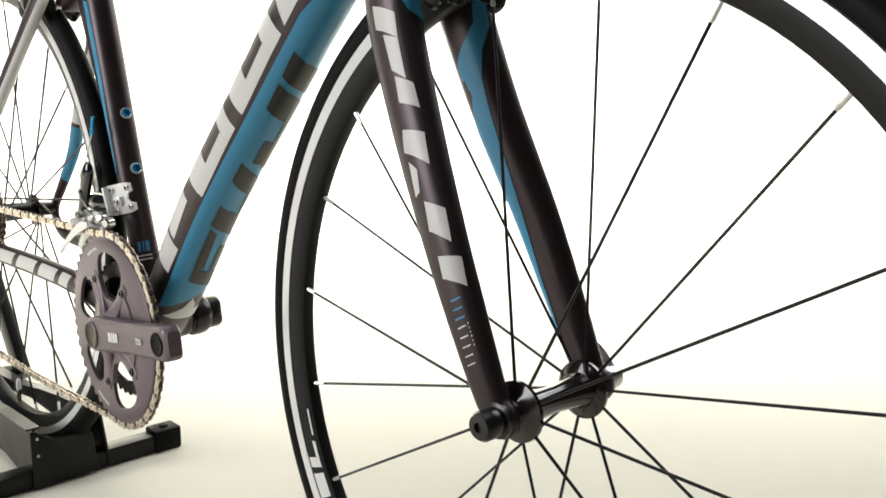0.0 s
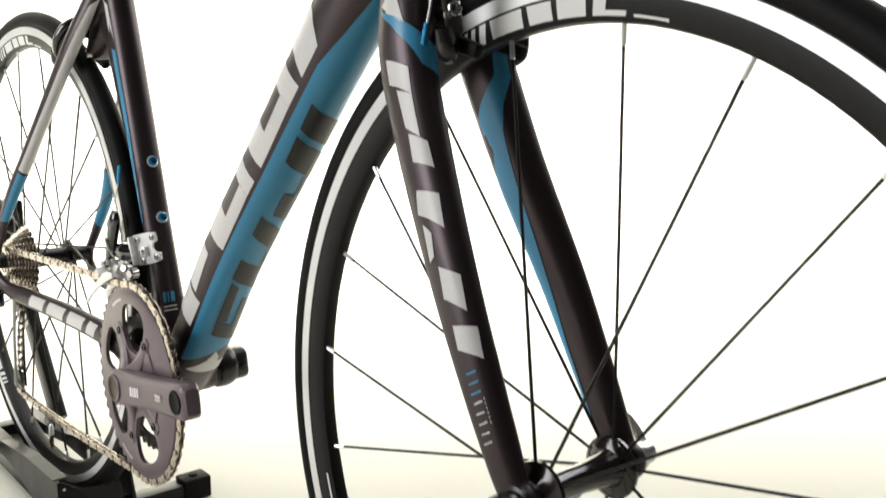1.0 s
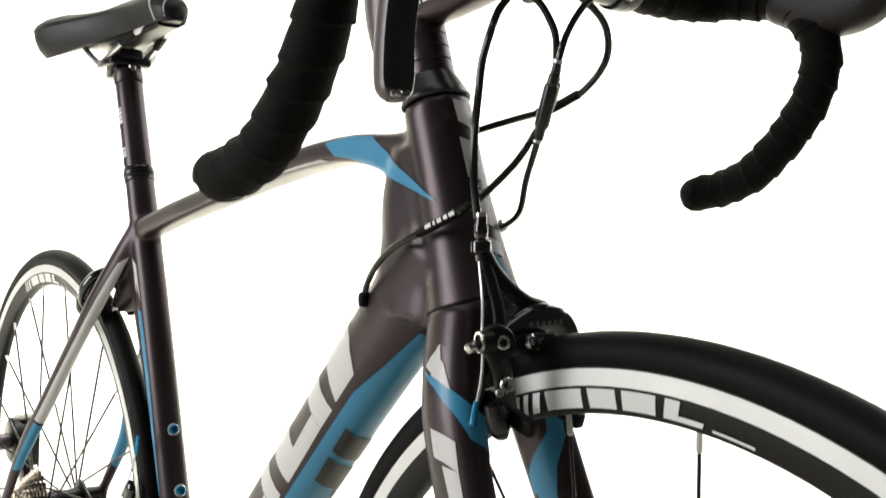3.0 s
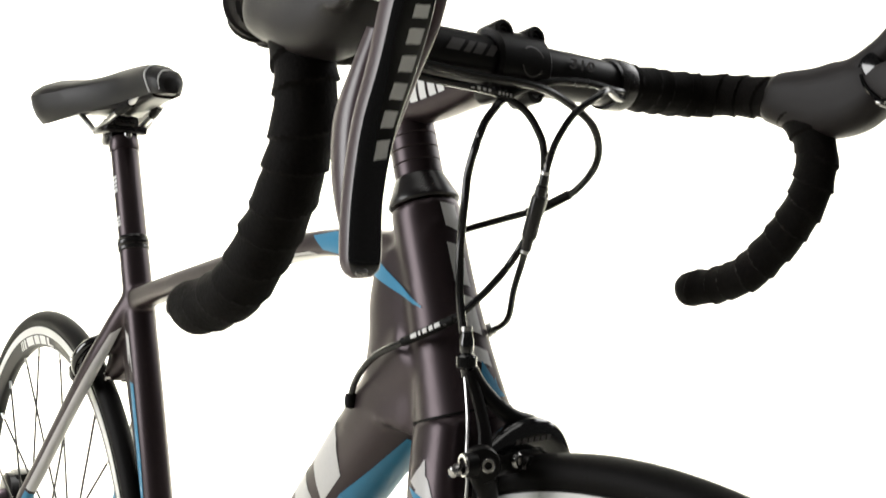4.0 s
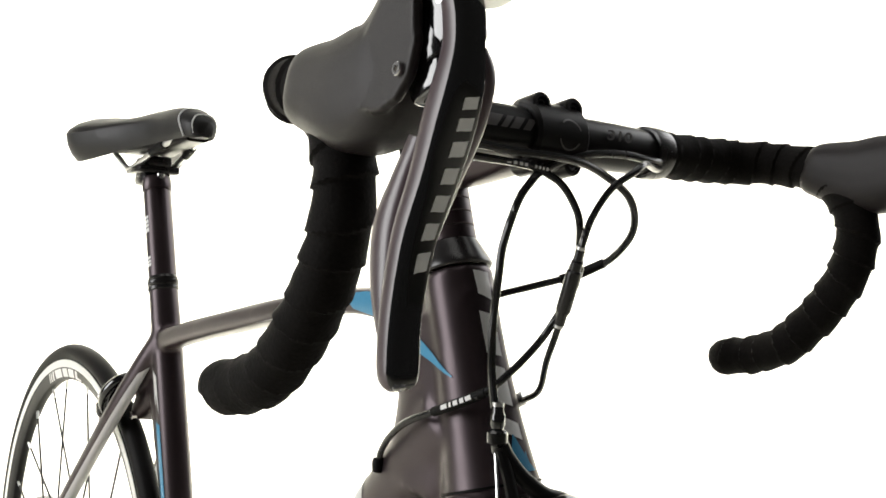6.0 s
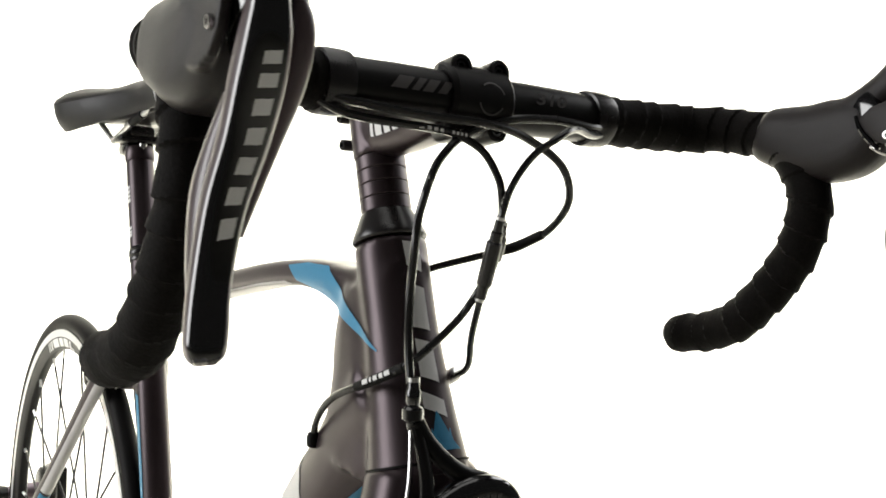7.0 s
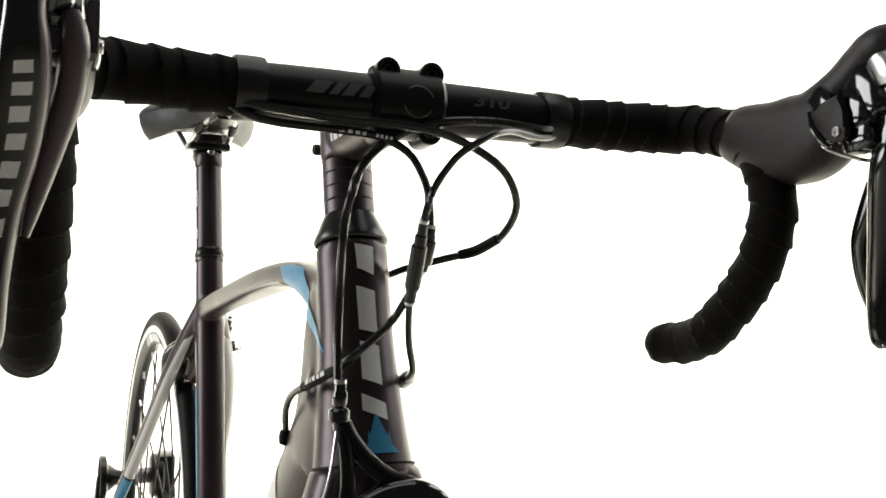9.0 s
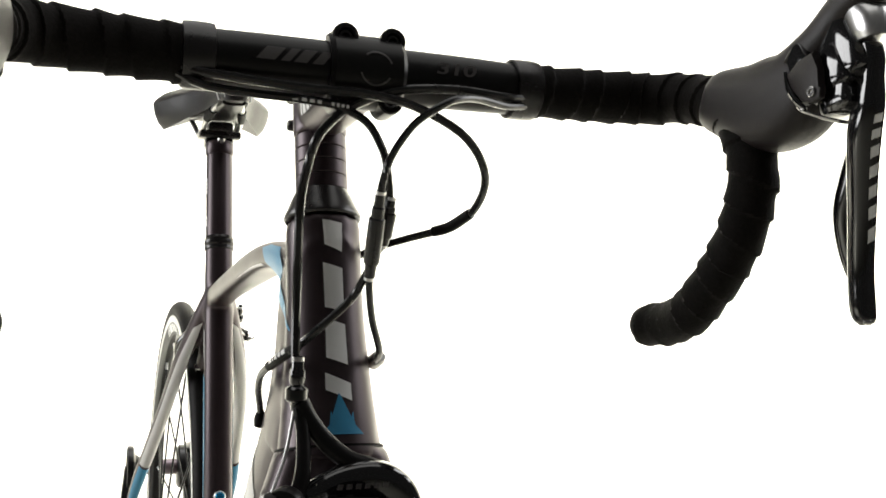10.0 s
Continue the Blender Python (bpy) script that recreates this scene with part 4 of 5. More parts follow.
for x, z in ((-0.402, 0.282), (-0.424, 0.162)):
    bm = bmesh.new()
    lathe(bm, [(0.003, -0.002), (0.015, -0.002), (0.0165, 0), (0.015, 0.002), (0.003, 0.002)], (x, -0.050, z), (0, 1, 0), 22, closed=True)
    part("jockey_wheel", bm, ANODISED, rd)


# -- cockpit --
bm = bmesh.new()
lathe(bm, [(0.0, 0.0), (0.0240, 0.0), (0.0250, 0.0012), (0.0248, 0.0032), (0.0230, 0.0070), (0.0205, 0.0130), (0.0182, 0.0180), (0.0174, 0.0195), (0.0, 0.0195)], on_head(0.8195), HEAD, 40)
part("headset_cap", bm, ANODISED, bike, "black conical headset cap")
for k in range(4):
    bm = bmesh.new()
    lathe(bm, [(0.0, 0.0), (0.0165, 0.0), (0.0170, 0.0006), (0.0170, 0.0088), (0.0165, 0.0094), (0.0, 0.0094)], on_head(0.8382 + 0.0092 * k), HEAD, 32)
    part("headset_spacer", bm, CARBON, bike)
BAR_Z, BAR_X = 0.904, 0.479
stem = group_part("stem", bike, "black aluminium stem with four-bolt faceplate")
st0 = on_head(0.894)
bm = bmesh.new()
lathe(bm, [(0.0, -0.020), (0.0170, -0.020), (0.0178, -0.018), (0.0178, 0.018), (0.0168, 0.020), (0.0, 0.020)], st0, HEAD, 32)
tube(bm, [tuple(st0) + (0.0165, 0.0180), tuple(st0 + V(0.03, 0, 0.001)) + (0.0162, 0.0185), tuple(st0 + V(0.065, 0, 0.005)) + (0.0165, 0.0180), (BAR_X - 0.012, 0, BAR_Z - 0.001, 0.0195, 0.0175), (BAR_X - 0.003, 0, BAR_Z, 0.0215, 0.0185)], 24, 24, power=2.6)
blend(part("stem_body", bm, CARBON, stem, "satin black stem body"), 0.0016, 5)
bm = bmesh.new()
lathe(bm, [(0, 0), (0.0168, 0), (0.0168, 0.003), (0.014, 0.005), (0, 0.005)], st0 + HEAD * 0.020, HEAD, 28)
part("top_cap", bm, ANODISED, stem, "black top cap")
for dz in (-0.010, 0.010):
    screw("clamp_bolt", st0 + HEAD * dz + V(-0.019, -0.010, 0), (0, -1, 0), 0.004, 0.008, ANODISED, stem)
st = Tube([tuple(st0) + (0.0165, 0.0180), tuple(st0 + V(0.03, 0, 0.001)) + (0.0162, 0.0185), tuple(st0 + V(0.065, 0, 0.005)) + (0.0165, 0.0180)], 10, power=2.6)
bm = bmesh.new()
for u0, u1 in ((0.36, 0.42), (0.46, 0.58), (0.62, 0.72), (0.76, 0.86), (0.89, 0.98)):
    st.patch(bm, [(u0, 196), (u1, 196), (u1 - 0.05, 150), (u0 - 0.05, 150)], 0.0008, 4, 6)
part("stem_mark", bm, WHITE, stem, "white plain bars")
# faceplate
bm = bmesh.new()
fa = [radians(a) for a in range(-88, 89, 11)]
for yy0, yy1, r in ((-0.0215, 0.0215, 0.0205),):
    inner_v, outer_v = [], []
    ys = (-0.0215, -0.019, 0.0, 0.019, 0.0215)
    rows = []
    for y in ys:
        rr = r - (0.002 if abs(y) > 0.02 else 0)
        rows.append([bm.verts.new((BAR_X + rr * math.cos(a), y, BAR_Z + rr * math.sin(a) * 1.02)) for a in fa])
    rows_in = [[bm.verts.new((BAR_X + 0.0161 * math.cos(a), y, BAR_Z + 0.0161 * math.sin(a))) for a in fa] for y in (ys[0], ys[-1])]
    for p, q in zip(rows, rows[1:]):
        for k in range(len(fa) - 1):
            bm.faces.new((p[k], p[k + 1], q[k + 1], q[k]))
    for k in range(len(fa) - 1):
        bm.faces.new((rows[0][k + 1], rows[0][k], rows_in[0][k], rows_in[0][k + 1]))
        bm.faces.new((rows[-1][k], rows[-1][k + 1], rows_in[1][k + 1], rows_in[1][k]))
face = part("faceplate", bm, BAR_BLACK, stem, "satin black faceplate")
for y in (-0.0125, 0.0145):
    for s in (1, -1):
        bm = bmesh.new()
        lathe(bm, [(0.0, -0.012), (0.0068, -0.012), (0.0075, -0.010), (0.0075, 0.0075), (0.0066, 0.0085), (0.0045, 0.0085), (0.0045, 0.003), (0.0, 0.003)], (BAR_X + 0.004, y, BAR_Z + s * 0.0168), (1, 0, 0.12), 18)
        part("bolt_boss", bm, BAR_BLACK, stem)
bm = bmesh.new()
for a0, a1, r in ((20, 130, 0.0085), (200, 330, 0.0085)):
    prev = None
    for k in range(13):
        a = radians(a0 + (a1 - a0) * k / 12)
        ring = []
        for q in (r, r + 0.0011):
            y, z = q * math.cos(a), q * math.sin(a)
            ring.append(bm.verts.new((BAR_X + math.sqrt(0.0209 ** 2 - z * z) + 0.0004, y + 0.003, BAR_Z + z)))
        if prev:
            bm.faces.new((prev[0], prev[1], ring[1], ring[0]))
        prev = ring
part("faceplate_mark", bm, GREY_DECAL, face, "faint grey ring mark")
for y in (-0.0125, 0.0145):
    for s in (1, -1):
        screw("faceplate_bolt", V(BAR_X + 0.007, y, BAR_Z + s * 0.0168), (1, 0, 0.12), 0.0042, 0.004, STEEL if s < 0 else ANODISED, stem)

# handlebar: tops, ramps and drops as one bent tube
bar = group_part("handlebar", bike, "black drop handlebar wrapped in cork tape")
bar.location = (0, 0.0045, 0)


def bar_rows(s, r0, r1, r2):
    rows = [(BAR_X, 0, BAR_Z, 0.0159), (BAR_X, s * 0.045, BAR_Z, 0.0158), (BAR_X, s * 0.090, BAR_Z, r0), (BAR_X + 0.002, s * 0.140, BAR_Z + 0.001, r1), (BAR_X + 0.010, s * 0.178, BAR_Z + 0.001, r1), (BAR_X + 0.035, s * 0.194, BAR_Z - 0.001, r1 - 0.001), (BAR_X + 0.068, s * 0.196, BAR_Z - 0.010, r1 - 0.001),
            (BAR_X + 0.0875, s * 0.1985, BAR_Z - 0.036, r2), (BAR_X + 0.0875, s * 0.199, BAR_Z - 0.066, r2), (BAR_X + 0.0705, s * 0.200, BAR_Z - 0.099, r2), (BAR_X + 0.0400, s * 0.201, BAR_Z - 0.129, r2), (BAR_X + 0.010, s * 0.202, BAR_Z - 0.141, r2), (BAR_X - 0.010, s * 0.202, BAR_Z - 0.144, r2)]
    dx, k = (-0.006, 0.979) if s < 0 else (0.004, 0.982)
    fwd = 1 if s > 0 else 0
    low = lambda x, z: fwd * (z < BAR_Z - 0.03 and x > BAR_X + 0.03)
    return [(x + dx * (abs(y) > 0.18) + 0.003 * low(x, z), y * (k if abs(y) > 0.15 else 1) - 0.005 * low(x, z), z + 0.0022 * fwd * (z < BAR_Z - 0.09), r) for x, y, z, r in rows]


bm = bmesh.new()
tube(bm, [(BAR_X, -0.10, BAR_Z, 0.0150), (BAR_X, -0.055, BAR_Z, 0.0158), (BAR_X, 0.0, BAR_Z, 0.0159), (BAR_X, 0.055, BAR_Z, 0.0158), (BAR_X, 0.10, BAR_Z, 0.0150)], 24, 28, side=(0, 0, 1))
part("bar_centre", bm, BAR_BLACK, bar, "satin black bar centre")
for s in (-1, 1):
    # tape: a wound band whose overlaps stand slightly proud
    rows = bar_rows(s, 0.0158, 0.0160, 0.0136)
    t = Tube(rows, 420, side=(0.55, 0.1, -0.8))
    start = next(k for k in range(421) if abs(t.c[k][1]) > 0.098)
    bm = bmesh.new()
    seg, rings, L = 26, [], 0.0
    pitch = 0.0165
    cum = [0.0]
    for k in range(1, 421):
        cum.append(cum[-1] + float(np.linalg.norm(t.c[k][:3] - t.c[k - 1][:3])))
    fr = V(0, 0, 1)
    for k in range(start, 421):
        tg = t.axes[k][2]
        fr = (fr - tg * fr.dot(tg)).normalized()
        f2 = tg.cross(fr)
        ring = []
        for j in range(seg):
            a = 2 * math.pi * j / seg
            ph = ((cum[k] / pitch) + s * a / (2 * math.pi) + 0.11 * math.sin(3 * cum[k] / pitch)) % 1.0
            r = t.c[k][3] - 0.0008 + 0.0016 * (ph ** 1.5) + 0.0005 * noise.noise(V(*t.c[k][:3]) * 90 + fr * a)
            ring.append(bm.verts.new(Vector(t.c[k][:3]) + (fr * math.cos(a) + f2 * math.sin(a)) * r))
        rings.append(ring)
    for p, q in zip(rings, rings[1:]):
        for j in range(seg):
            bm.faces.new((p[j], p[(j + 1) % seg], q[(j + 1) % seg], q[j]))
    # rounded end plug
    tip, tg = Vector(t.c[-1][:3]), t.axes[-1][2]
    last = rings[-1]
    for rr, off in ((0.92, 0.006), (0.7, 0.0105), (0.4, 0.013)):
        nxt = [bm.verts.new(tip + (v.co - tip) * rr + tg * off) for v in rings[-1]]
        for j in range(seg):
            bm.faces.new((last[j], last[(j + 1) % seg], nxt[(j + 1) % seg], nxt[j]))
        last = nxt
    bm.faces.new(last)
    bm.faces.new(rings[0][::-1])
    part("bar_tape", bm, TAPE, bar, "wound black cork bar tape")
    # finishing band at the inner end of the tape
    bm = bmesh.new()
    lathe(bm, [(0.0158, 0.0), (0.0176, 0.0004), (0.0180, 0.004), (0.0180, 0.013), (0.0176, 0.0165), (0.0160, 0.017)], (BAR_X, s * 0.086, BAR_Z), (0, s, 0), 36)
    part("finishing_band", bm, ANODISED, bar, "satin black finishing band")
bm = bmesh.new()
for u0, u1 in ((0.185, 0.235), (0.25, 0.275), (0.285, 0.32), (0.335, 0.365)):
    # grey plain bars on the front of the bar
    grid = []
    for i in range(4):
        row = []
        for j in range(4):
            y = -0.1 + 0.2 * (u0 + (u1 - u0) * i / 3) + 0.002 * (j - 1.5)
            a = radians(-2 + 26 * j / 3)
            row.append(bm.verts.new((BAR_X + 0.0163 * math.cos(a), y, BAR_Z + 0.0163 * math.sin(a))))
        grid.append(row)
    for i in range(3):
        for j in range(3):
            bm.faces.new((grid[i][j], grid[i + 1][j], grid[i + 1][j + 1], grid[i][j + 1]))
part("bar_mark", bm, GREY_DECAL, bar, "grey plain bars")
mt = Matrix.Identity(4)
mt.col[0][:3], mt.col[1][:3], mt.col[2][:3] = V(0, 1.75, 0), V(-0.10, 0.22, 0.995), V(0.995, 0, 0.10)
mt.translation = (BAR_X + 0.0162, 0.047, BAR_Z + 0.0045)
lettering("bar_number", "310", 0.0092, mt, GREY_DECAL, bar, "grey printed number").data.transform(Matrix())


# brake and shift levers
def lever(s, ahead, lean, aside):
    """One lever; ahead: how far its blade stands forward; lean: how far its tip stands out; aside: how far the whole blade does."""
    lv = group_part("brake_lever", bike, "black brake and shift lever with rubber hood")
    lv.location = (-0.004 if s < 0 else 0.004, 0.0085 if s < 0 else 0.0, 0)
    bm = bmesh.new()
    y = s * 0.198
    # the grip: a full, slightly angular body, cut off square in front
    tube(bm, [(0.538, y, 0.8990, 0.0150, 0.0160), (0.543, y, 0.8975, 0.0168, 0.0182), (0.556, y, 0.8950, 0.0174, 0.0208), (0.574, s * 0.198, 0.8915, 0.0180, 0.0245), (0.592, s * 0.198, 0.893, 0.0178, 0.0250), (0.604, s * 0.198, 0.898, 0.0172, 0.0222), (0.612, s * 0.198, 0.903, 0.0158, 0.0180)], 30, 28, power=2.9)
    # the horn that rises in front of it
    tube(bm, [(0.575, y, 0.899, 0.0140, 0.0125), (0.600, s * 0.198, 0.907, 0.0156, 0.0118), (0.6165, s * (0.199 + aside * 0.5), 0.9190, 0.0142, 0.0105), (0.6265, s * (0.200 + aside * 0.7), 0.9295, 0.0138, 0.0102), (0.6345, s * (0.199 + aside * 0.7), 0.9355, 0.0130, 0.0098), (0.6420, s * (0.199 + aside * 0.7), 0.9380, 0.0116, 0.0088), (0.6480, s * (0.199 + aside * 0.7), 0.9375, 0.0080, 0.0062), (0.6505, s * (0.199 + aside * 0.7), 0.9368, 0.0035, 0.0030)], 40, 28, power=2.6)
    if s < 0:
        # on this side the rubber runs forward over the pivot
        plate(bm, [(0.598, 0.882), (0.612, 0.8775), (0.624, 0.8810), (0.6325, 0.8890), (0.6360, 0.9000), (0.6345, 0.9150), (0.6300, 0.9270), (0.6150, 0.9200), (0.600, 0.905)], -0.0165, -0.0120, Matrix.Translation((0, y, 0)))
    blend(part("hood", bm, HOOD, lv, "black rubber hood"), 0.0013, 6)
    # the bracket and its pivot, dark in the mouth of the hood
    bm = bmesh.new()
    block(bm, (0.020, 0.031, 0.030), pose(0.614, y, 0.902, 0, -38, 0), 0.004)
    block(bm, (0.026, 0.024, 0.024), pose(0.626 + ahead * 0.4, y, 0.901, 0, -30, 0), 0.005)
    block(bm, (0.022, 0.019, 0.034), pose(0.631 + ahead * 0.5, s * (0.197 + aside * 0.7), 0.912, 0, -30, 0), 0.005)
    block(bm, (0.020, 0.021, 0.018), pose(0.631, y, 0.8905, 0, -20, 0), 0.004)
    part("lever_body", bm, GLOSS, lv, "black pivot body")
    # satin cheeks beside the pivot
    for q in (-1, 1):
        screw("pivot_screw", V(0.6275, y + q * 0.0168, 0.8915), (0, q, 0), 0.0026, 0.0016, STEEL, lv, "bright pivot screw")
        if q == s:
            continue
        bm = bmesh.new()
        m = Matrix.Translation((0, y + q * 0.0148, 0))
        plate(bm, [(0.6085, 0.9015), (0.6160, 0.9080), (0.6268, 0.9115), (0.6285, 0.9020), (0.6325, 0.8935), (0.6320, 0.8885), (0.6270, 0.8862), (0.6195, 0.8880), (0.6130, 0.8945)], -0.0022, 0.0022, m, 0.0014)
        part("cheek_plate", bm, HOOD, lv, "satin black cheek")
        # a black tube stands in for the shade in the hood's gap
        bm = bmesh.new()
        tube(bm, [(0.6075, y + q * 0.0163, 0.9035, 0.0011), (0.6112, y + q * 0.0168, 0.8952, 0.0015), (0.6170, y + q * 0.0166, 0.8880, 0.0015), (0.6225, y + q * 0.0158, 0.8840, 0.0011)], 14, 8, side=(0, 1, 0))
        part("hood_gap_line", bm, GLOSS, lv, "black line for the dark gap round the cheek")
    if s > 0:
        bm = bmesh.new()
        tube(bm, [(0.6170, y - 0.0155, 0.8855, 0.0009), (0.6215, y - 0.0148, 0.8825, 0.0010), (0.6310, y - 0.006, 0.8785, 0.0010), (0.6310, y + 0.006, 0.8785, 0.0010), (0.6215, y + 0.0148, 0.8825, 0.0010), (0.6170, y + 0.0155, 0.8855, 0.0009)], 30, 8, side=(0, 0, 1))
        part("pivot_clip", bm, STEEL, lv, "thin bright pivot clip")
    x = ahead
    kw, kd, near, hang = (1.0, 1.0, 0.01, 0.0) if s < 0 else (0.80, 0.78, 0.0, 0.005)
    rows = [(bx + x, s * (0.198 + aside + lean * k), z, w * kw, dp * kd) for bx, k, z, w, dp in ((0.6470 - 1.0 * hang, 30 * near, 0.913, 0.0066, 0.0060), (0.6485 - 1.0 * hang, 30 * near, 0.906, 0.0064, 0.0068), (0.6485 - hang, 30 * near, 0.897, 0.0062, 0.0070), (0.6465 - 0.7 * hang, 0.02 + 26 * near, 0.886, 0.0078, 0.0082), (0.6420 - 0.5 * hang, 0.15 + 15 * near, 0.872, 0.0086, 0.0085), (0.6365 - 0.2 * hang, 0.44, 0.853, 0.0079, 0.0078), (0.6320, 0.76, 0.832, 0.0071, 0.0073), (0.6300, 0.97, 0.808, 0.0066, 0.0068), (0.6310, 1.06, 0.790, 0.0069, 0.0066), (0.6325, 1.10, 0.7835, 0.0061, 0.0054), (0.6330, 1.10, 0.7805, 0.0032, 0.0030))]
    blade = Tube(rows, 56, power=2.9)
    bm = bmesh.new()
    blade.mesh(bm, 28)
    lever_blade = part("lever_blade", bm, LEVER_SIDE if s < 0 else GLOSS, lv, "satin dark grey lever blade with a gloss black face")
    part("blade_face", blade.patch(bmesh.new(), [(0.02, 66), (0.965, 66), (0.965, 159), (0.02, 159)], 0.0007, 40, 12), GLOSS, lever_blade, "gloss black lacquered face")
    bm = bmesh.new()
    yc = s * (0.198 + aside) + 60 * near * 0.01
    tube(bm, [(0.632 + x - hang, yc, 0.9345, 0.0066, 0.0040), (0.639 + x - hang, yc, 0.9320, 0.0088, 0.0072), (0.6455 + x - hang, yc, 0.9260, 0.0096, 0.0086), (0.6490 + x - hang, yc, 0.9195, 0.0092, 0.0086), (0.6500 + x - hang, yc, 0.9150, 0.0080, 0.0078)], 20, 24, power=2.5)
    part("lever_cap", bm, BRUSHED, lv, "silver cap")
    if s < 0:
        bm = bmesh.new()
        tube(bm, [(0.631, y - 0.0085, 0.9075, 0.0016, 0.0030), (0.638, y - 0.0085, 0.9160, 0.0018, 0.0042), (0.645, y - 0.0070, 0.9240, 0.0018, 0.0040)], 10, 12, power=3)
        part("pivot_plate", bm, BRUSHED, lv, "bright pivot plate")
        bm = bmesh.new()
        tube(bm, [(0.6400, y + 0.0070, 0.9000, 0.0030, 0.0050), (0.6400, y + 0.0085, 0.8900, 0.0050, 0.0070), (0.6360, y + 0.0075, 0.8740, 0.0052, 0.0070), (0.6310, y + 0.0030, 0.8550, 0.0044, 0.0060), (0.6280, y - 0.0020, 0.8350, 0.0030, 0.0045), (0.6270, y - 0.0050, 0.8220, 0.0016, 0.0030)], 24, 16, power=2.6)
        part("blade_flank", bm, LEVER_SIDE, lever_blade, "satin grey inner flank")
    # the paddle behind the blade: a thin wing that stands to the inner side
    bm = bmesh.new()
    yo = 0.0115 if s > 0 else -0.0040
    x = x - (0.006 if s > 0 else 0)
    tube(bm, [(px + x, s * (0.198 + aside + lean * k) + yo, z, w, dp) for px, k, z, w, dp in ((0.629, 0.2, 0.868, 0.0030, 0.0045), (0.624, 0.36, 0.852, 0.0046, 0.0062), (0.6195, 0.5, 0.836, 0.0054, 0.0085 if s < 0 else 0.0060), (0.6205, 0.66, 0.818, 0.0046, 0.0075 if s < 0 else 0.0055), (0.625, 0.84, 0.802, 0.0034, 0.0046), (0.627, 0.92, 0.796, 0.0020, 0.0025))], 24, 16, power=2.4)
    part("shift_paddle", bm, LEVER_SIDE if s < 0 else GLOSS, lv, "satin black shift paddle")
    for k in range(7):
        u = 0.325 + 0.0475 * k
        part("blade_mark", blade.patch(bmesh.new(), [(u, 80), (u + 0.028, 80), (u + 0.036, 102), (u + 0.008, 102)], 0.0010, 4, 5), WHITE, lever_blade, "light plain bar")
    for q in (105, 130):
        c = blade.at(0.945, radians(q), 0.0006)
        bm = bmesh.new()
        lathe(bm, [(0, 0), (0.0013, 0), (0.0013, 0.0006), (0.0007, 0.0009), (0, 0.0009)], c, (1, 0, 0.1), 10)
        part("blade_stud", bm, STEEL, lever_blade, "tiny bright stud")
    return lv


lever(-1, 0.002, 0.0130, 0.003)
lever(1, 0.0005, 0.0145, 0.0015)


# cables
def cable(name, pts, r=0.0024, label="black cable housing", n=60, mat=None):
    bm = bmesh.new()
    tube(bm, [tuple(p) + (r,) for p in pts], n, 10, side=(0.3, 0.2, 0.93))
    return part(name, bm, mat or CABLE, bike, label)


cable("brake_housing", [(0.4890, 0.1020, 0.8990), (0.4970, 0.0820, 0.8960), (0.4985, 0.0500, 0.8970), (0.4980, 0.0150, 0.8930), (0.4900, -0.0080, 0.8830), (0.4892, -0.0198, 0.8729), (0.4875, -0.0269, 0.8614), (0.4812, -0.0311, 0.8375), (0.4785, -0.0316, 0.8186), (0.4740, -0.0306, 0.7930), (0.4730, -0.0300, 0.7650), (0.4770, -0.0300, 0.7400)], 0.0026)
cable("rear_brake_housing", [(0.4880, -0.1020, 0.8970), (0.4950, -0.0820, 0.8930), (0.4985, -0.0400, 0.8900), (0.5020, 0.0000, 0.8890), (0.4990, 0.0300, 0.8840), (0.4990, 0.0580, 0.8700), (0.4880, 0.0750, 0.8500), (0.4660, 0.0780, 0.8310), (0.4420, 0.0720, 0.8200), (0.4250, 0.0520, 0.8120), (0.4050, 0.0370, 0.8050), (0.3800, 0.0280, 0.7970), (0.3300, 0.0220, 0.7900)], 0.0026)
cable("shift_housing", [(0.4880, 0.1020, 0.8940), (0.4990, 0.0820, 0.8905), (0.5110, 0.0600, 0.8910), (0.5230, 0.0420, 0.8880), (0.5260, 0.0300, 0.8820), (0.5195, 0.0185, 0.8720), (0.5140, 0.0090, 0.8550), (0.5095, 0.0056, 0.8380), (0.5000, 0.0050, 0.8120), (0.4910, 0.0065, 0.7880), (0.4740, 0.0140, 0.7650), (0.4580, 0.0240, 0.7450), (0.4400, 0.0280, 0.7360), (0.4320, 0.0300, 0.7340)], 0.0022)
cable("shift_housing", [(0.4870, -0.1020, 0.8940), (0.4930, -0.0820, 0.8860), (0.4910, -0.0300, 0.8845), (0.4905, -0.0130, 0.8822), (0.4966, 0.0001, 0.8742), (0.5012, 0.0076, 0.8606), (0.5024, 0.0105, 0.8500), (0.4990, 0.0135, 0.8320), (0.4940, 0.0115, 0.8080), (0.4880, 0.0060, 0.7920), (0.4800, 0.0000, 0.7770), (0.4745, -0.0140, 0.7615), (0.4650, -0.0270, 0.7475), (0.4460, -0.0325, 0.7385), (0.4240, -0.0350, 0.7300), (0.3960, -0.0355, 0.7195), (0.3740, -0.0330, 0.7065), (0.3580, -0.0290, 0.6940), (0.3500, -0.0262, 0.6840)], 0.0024)
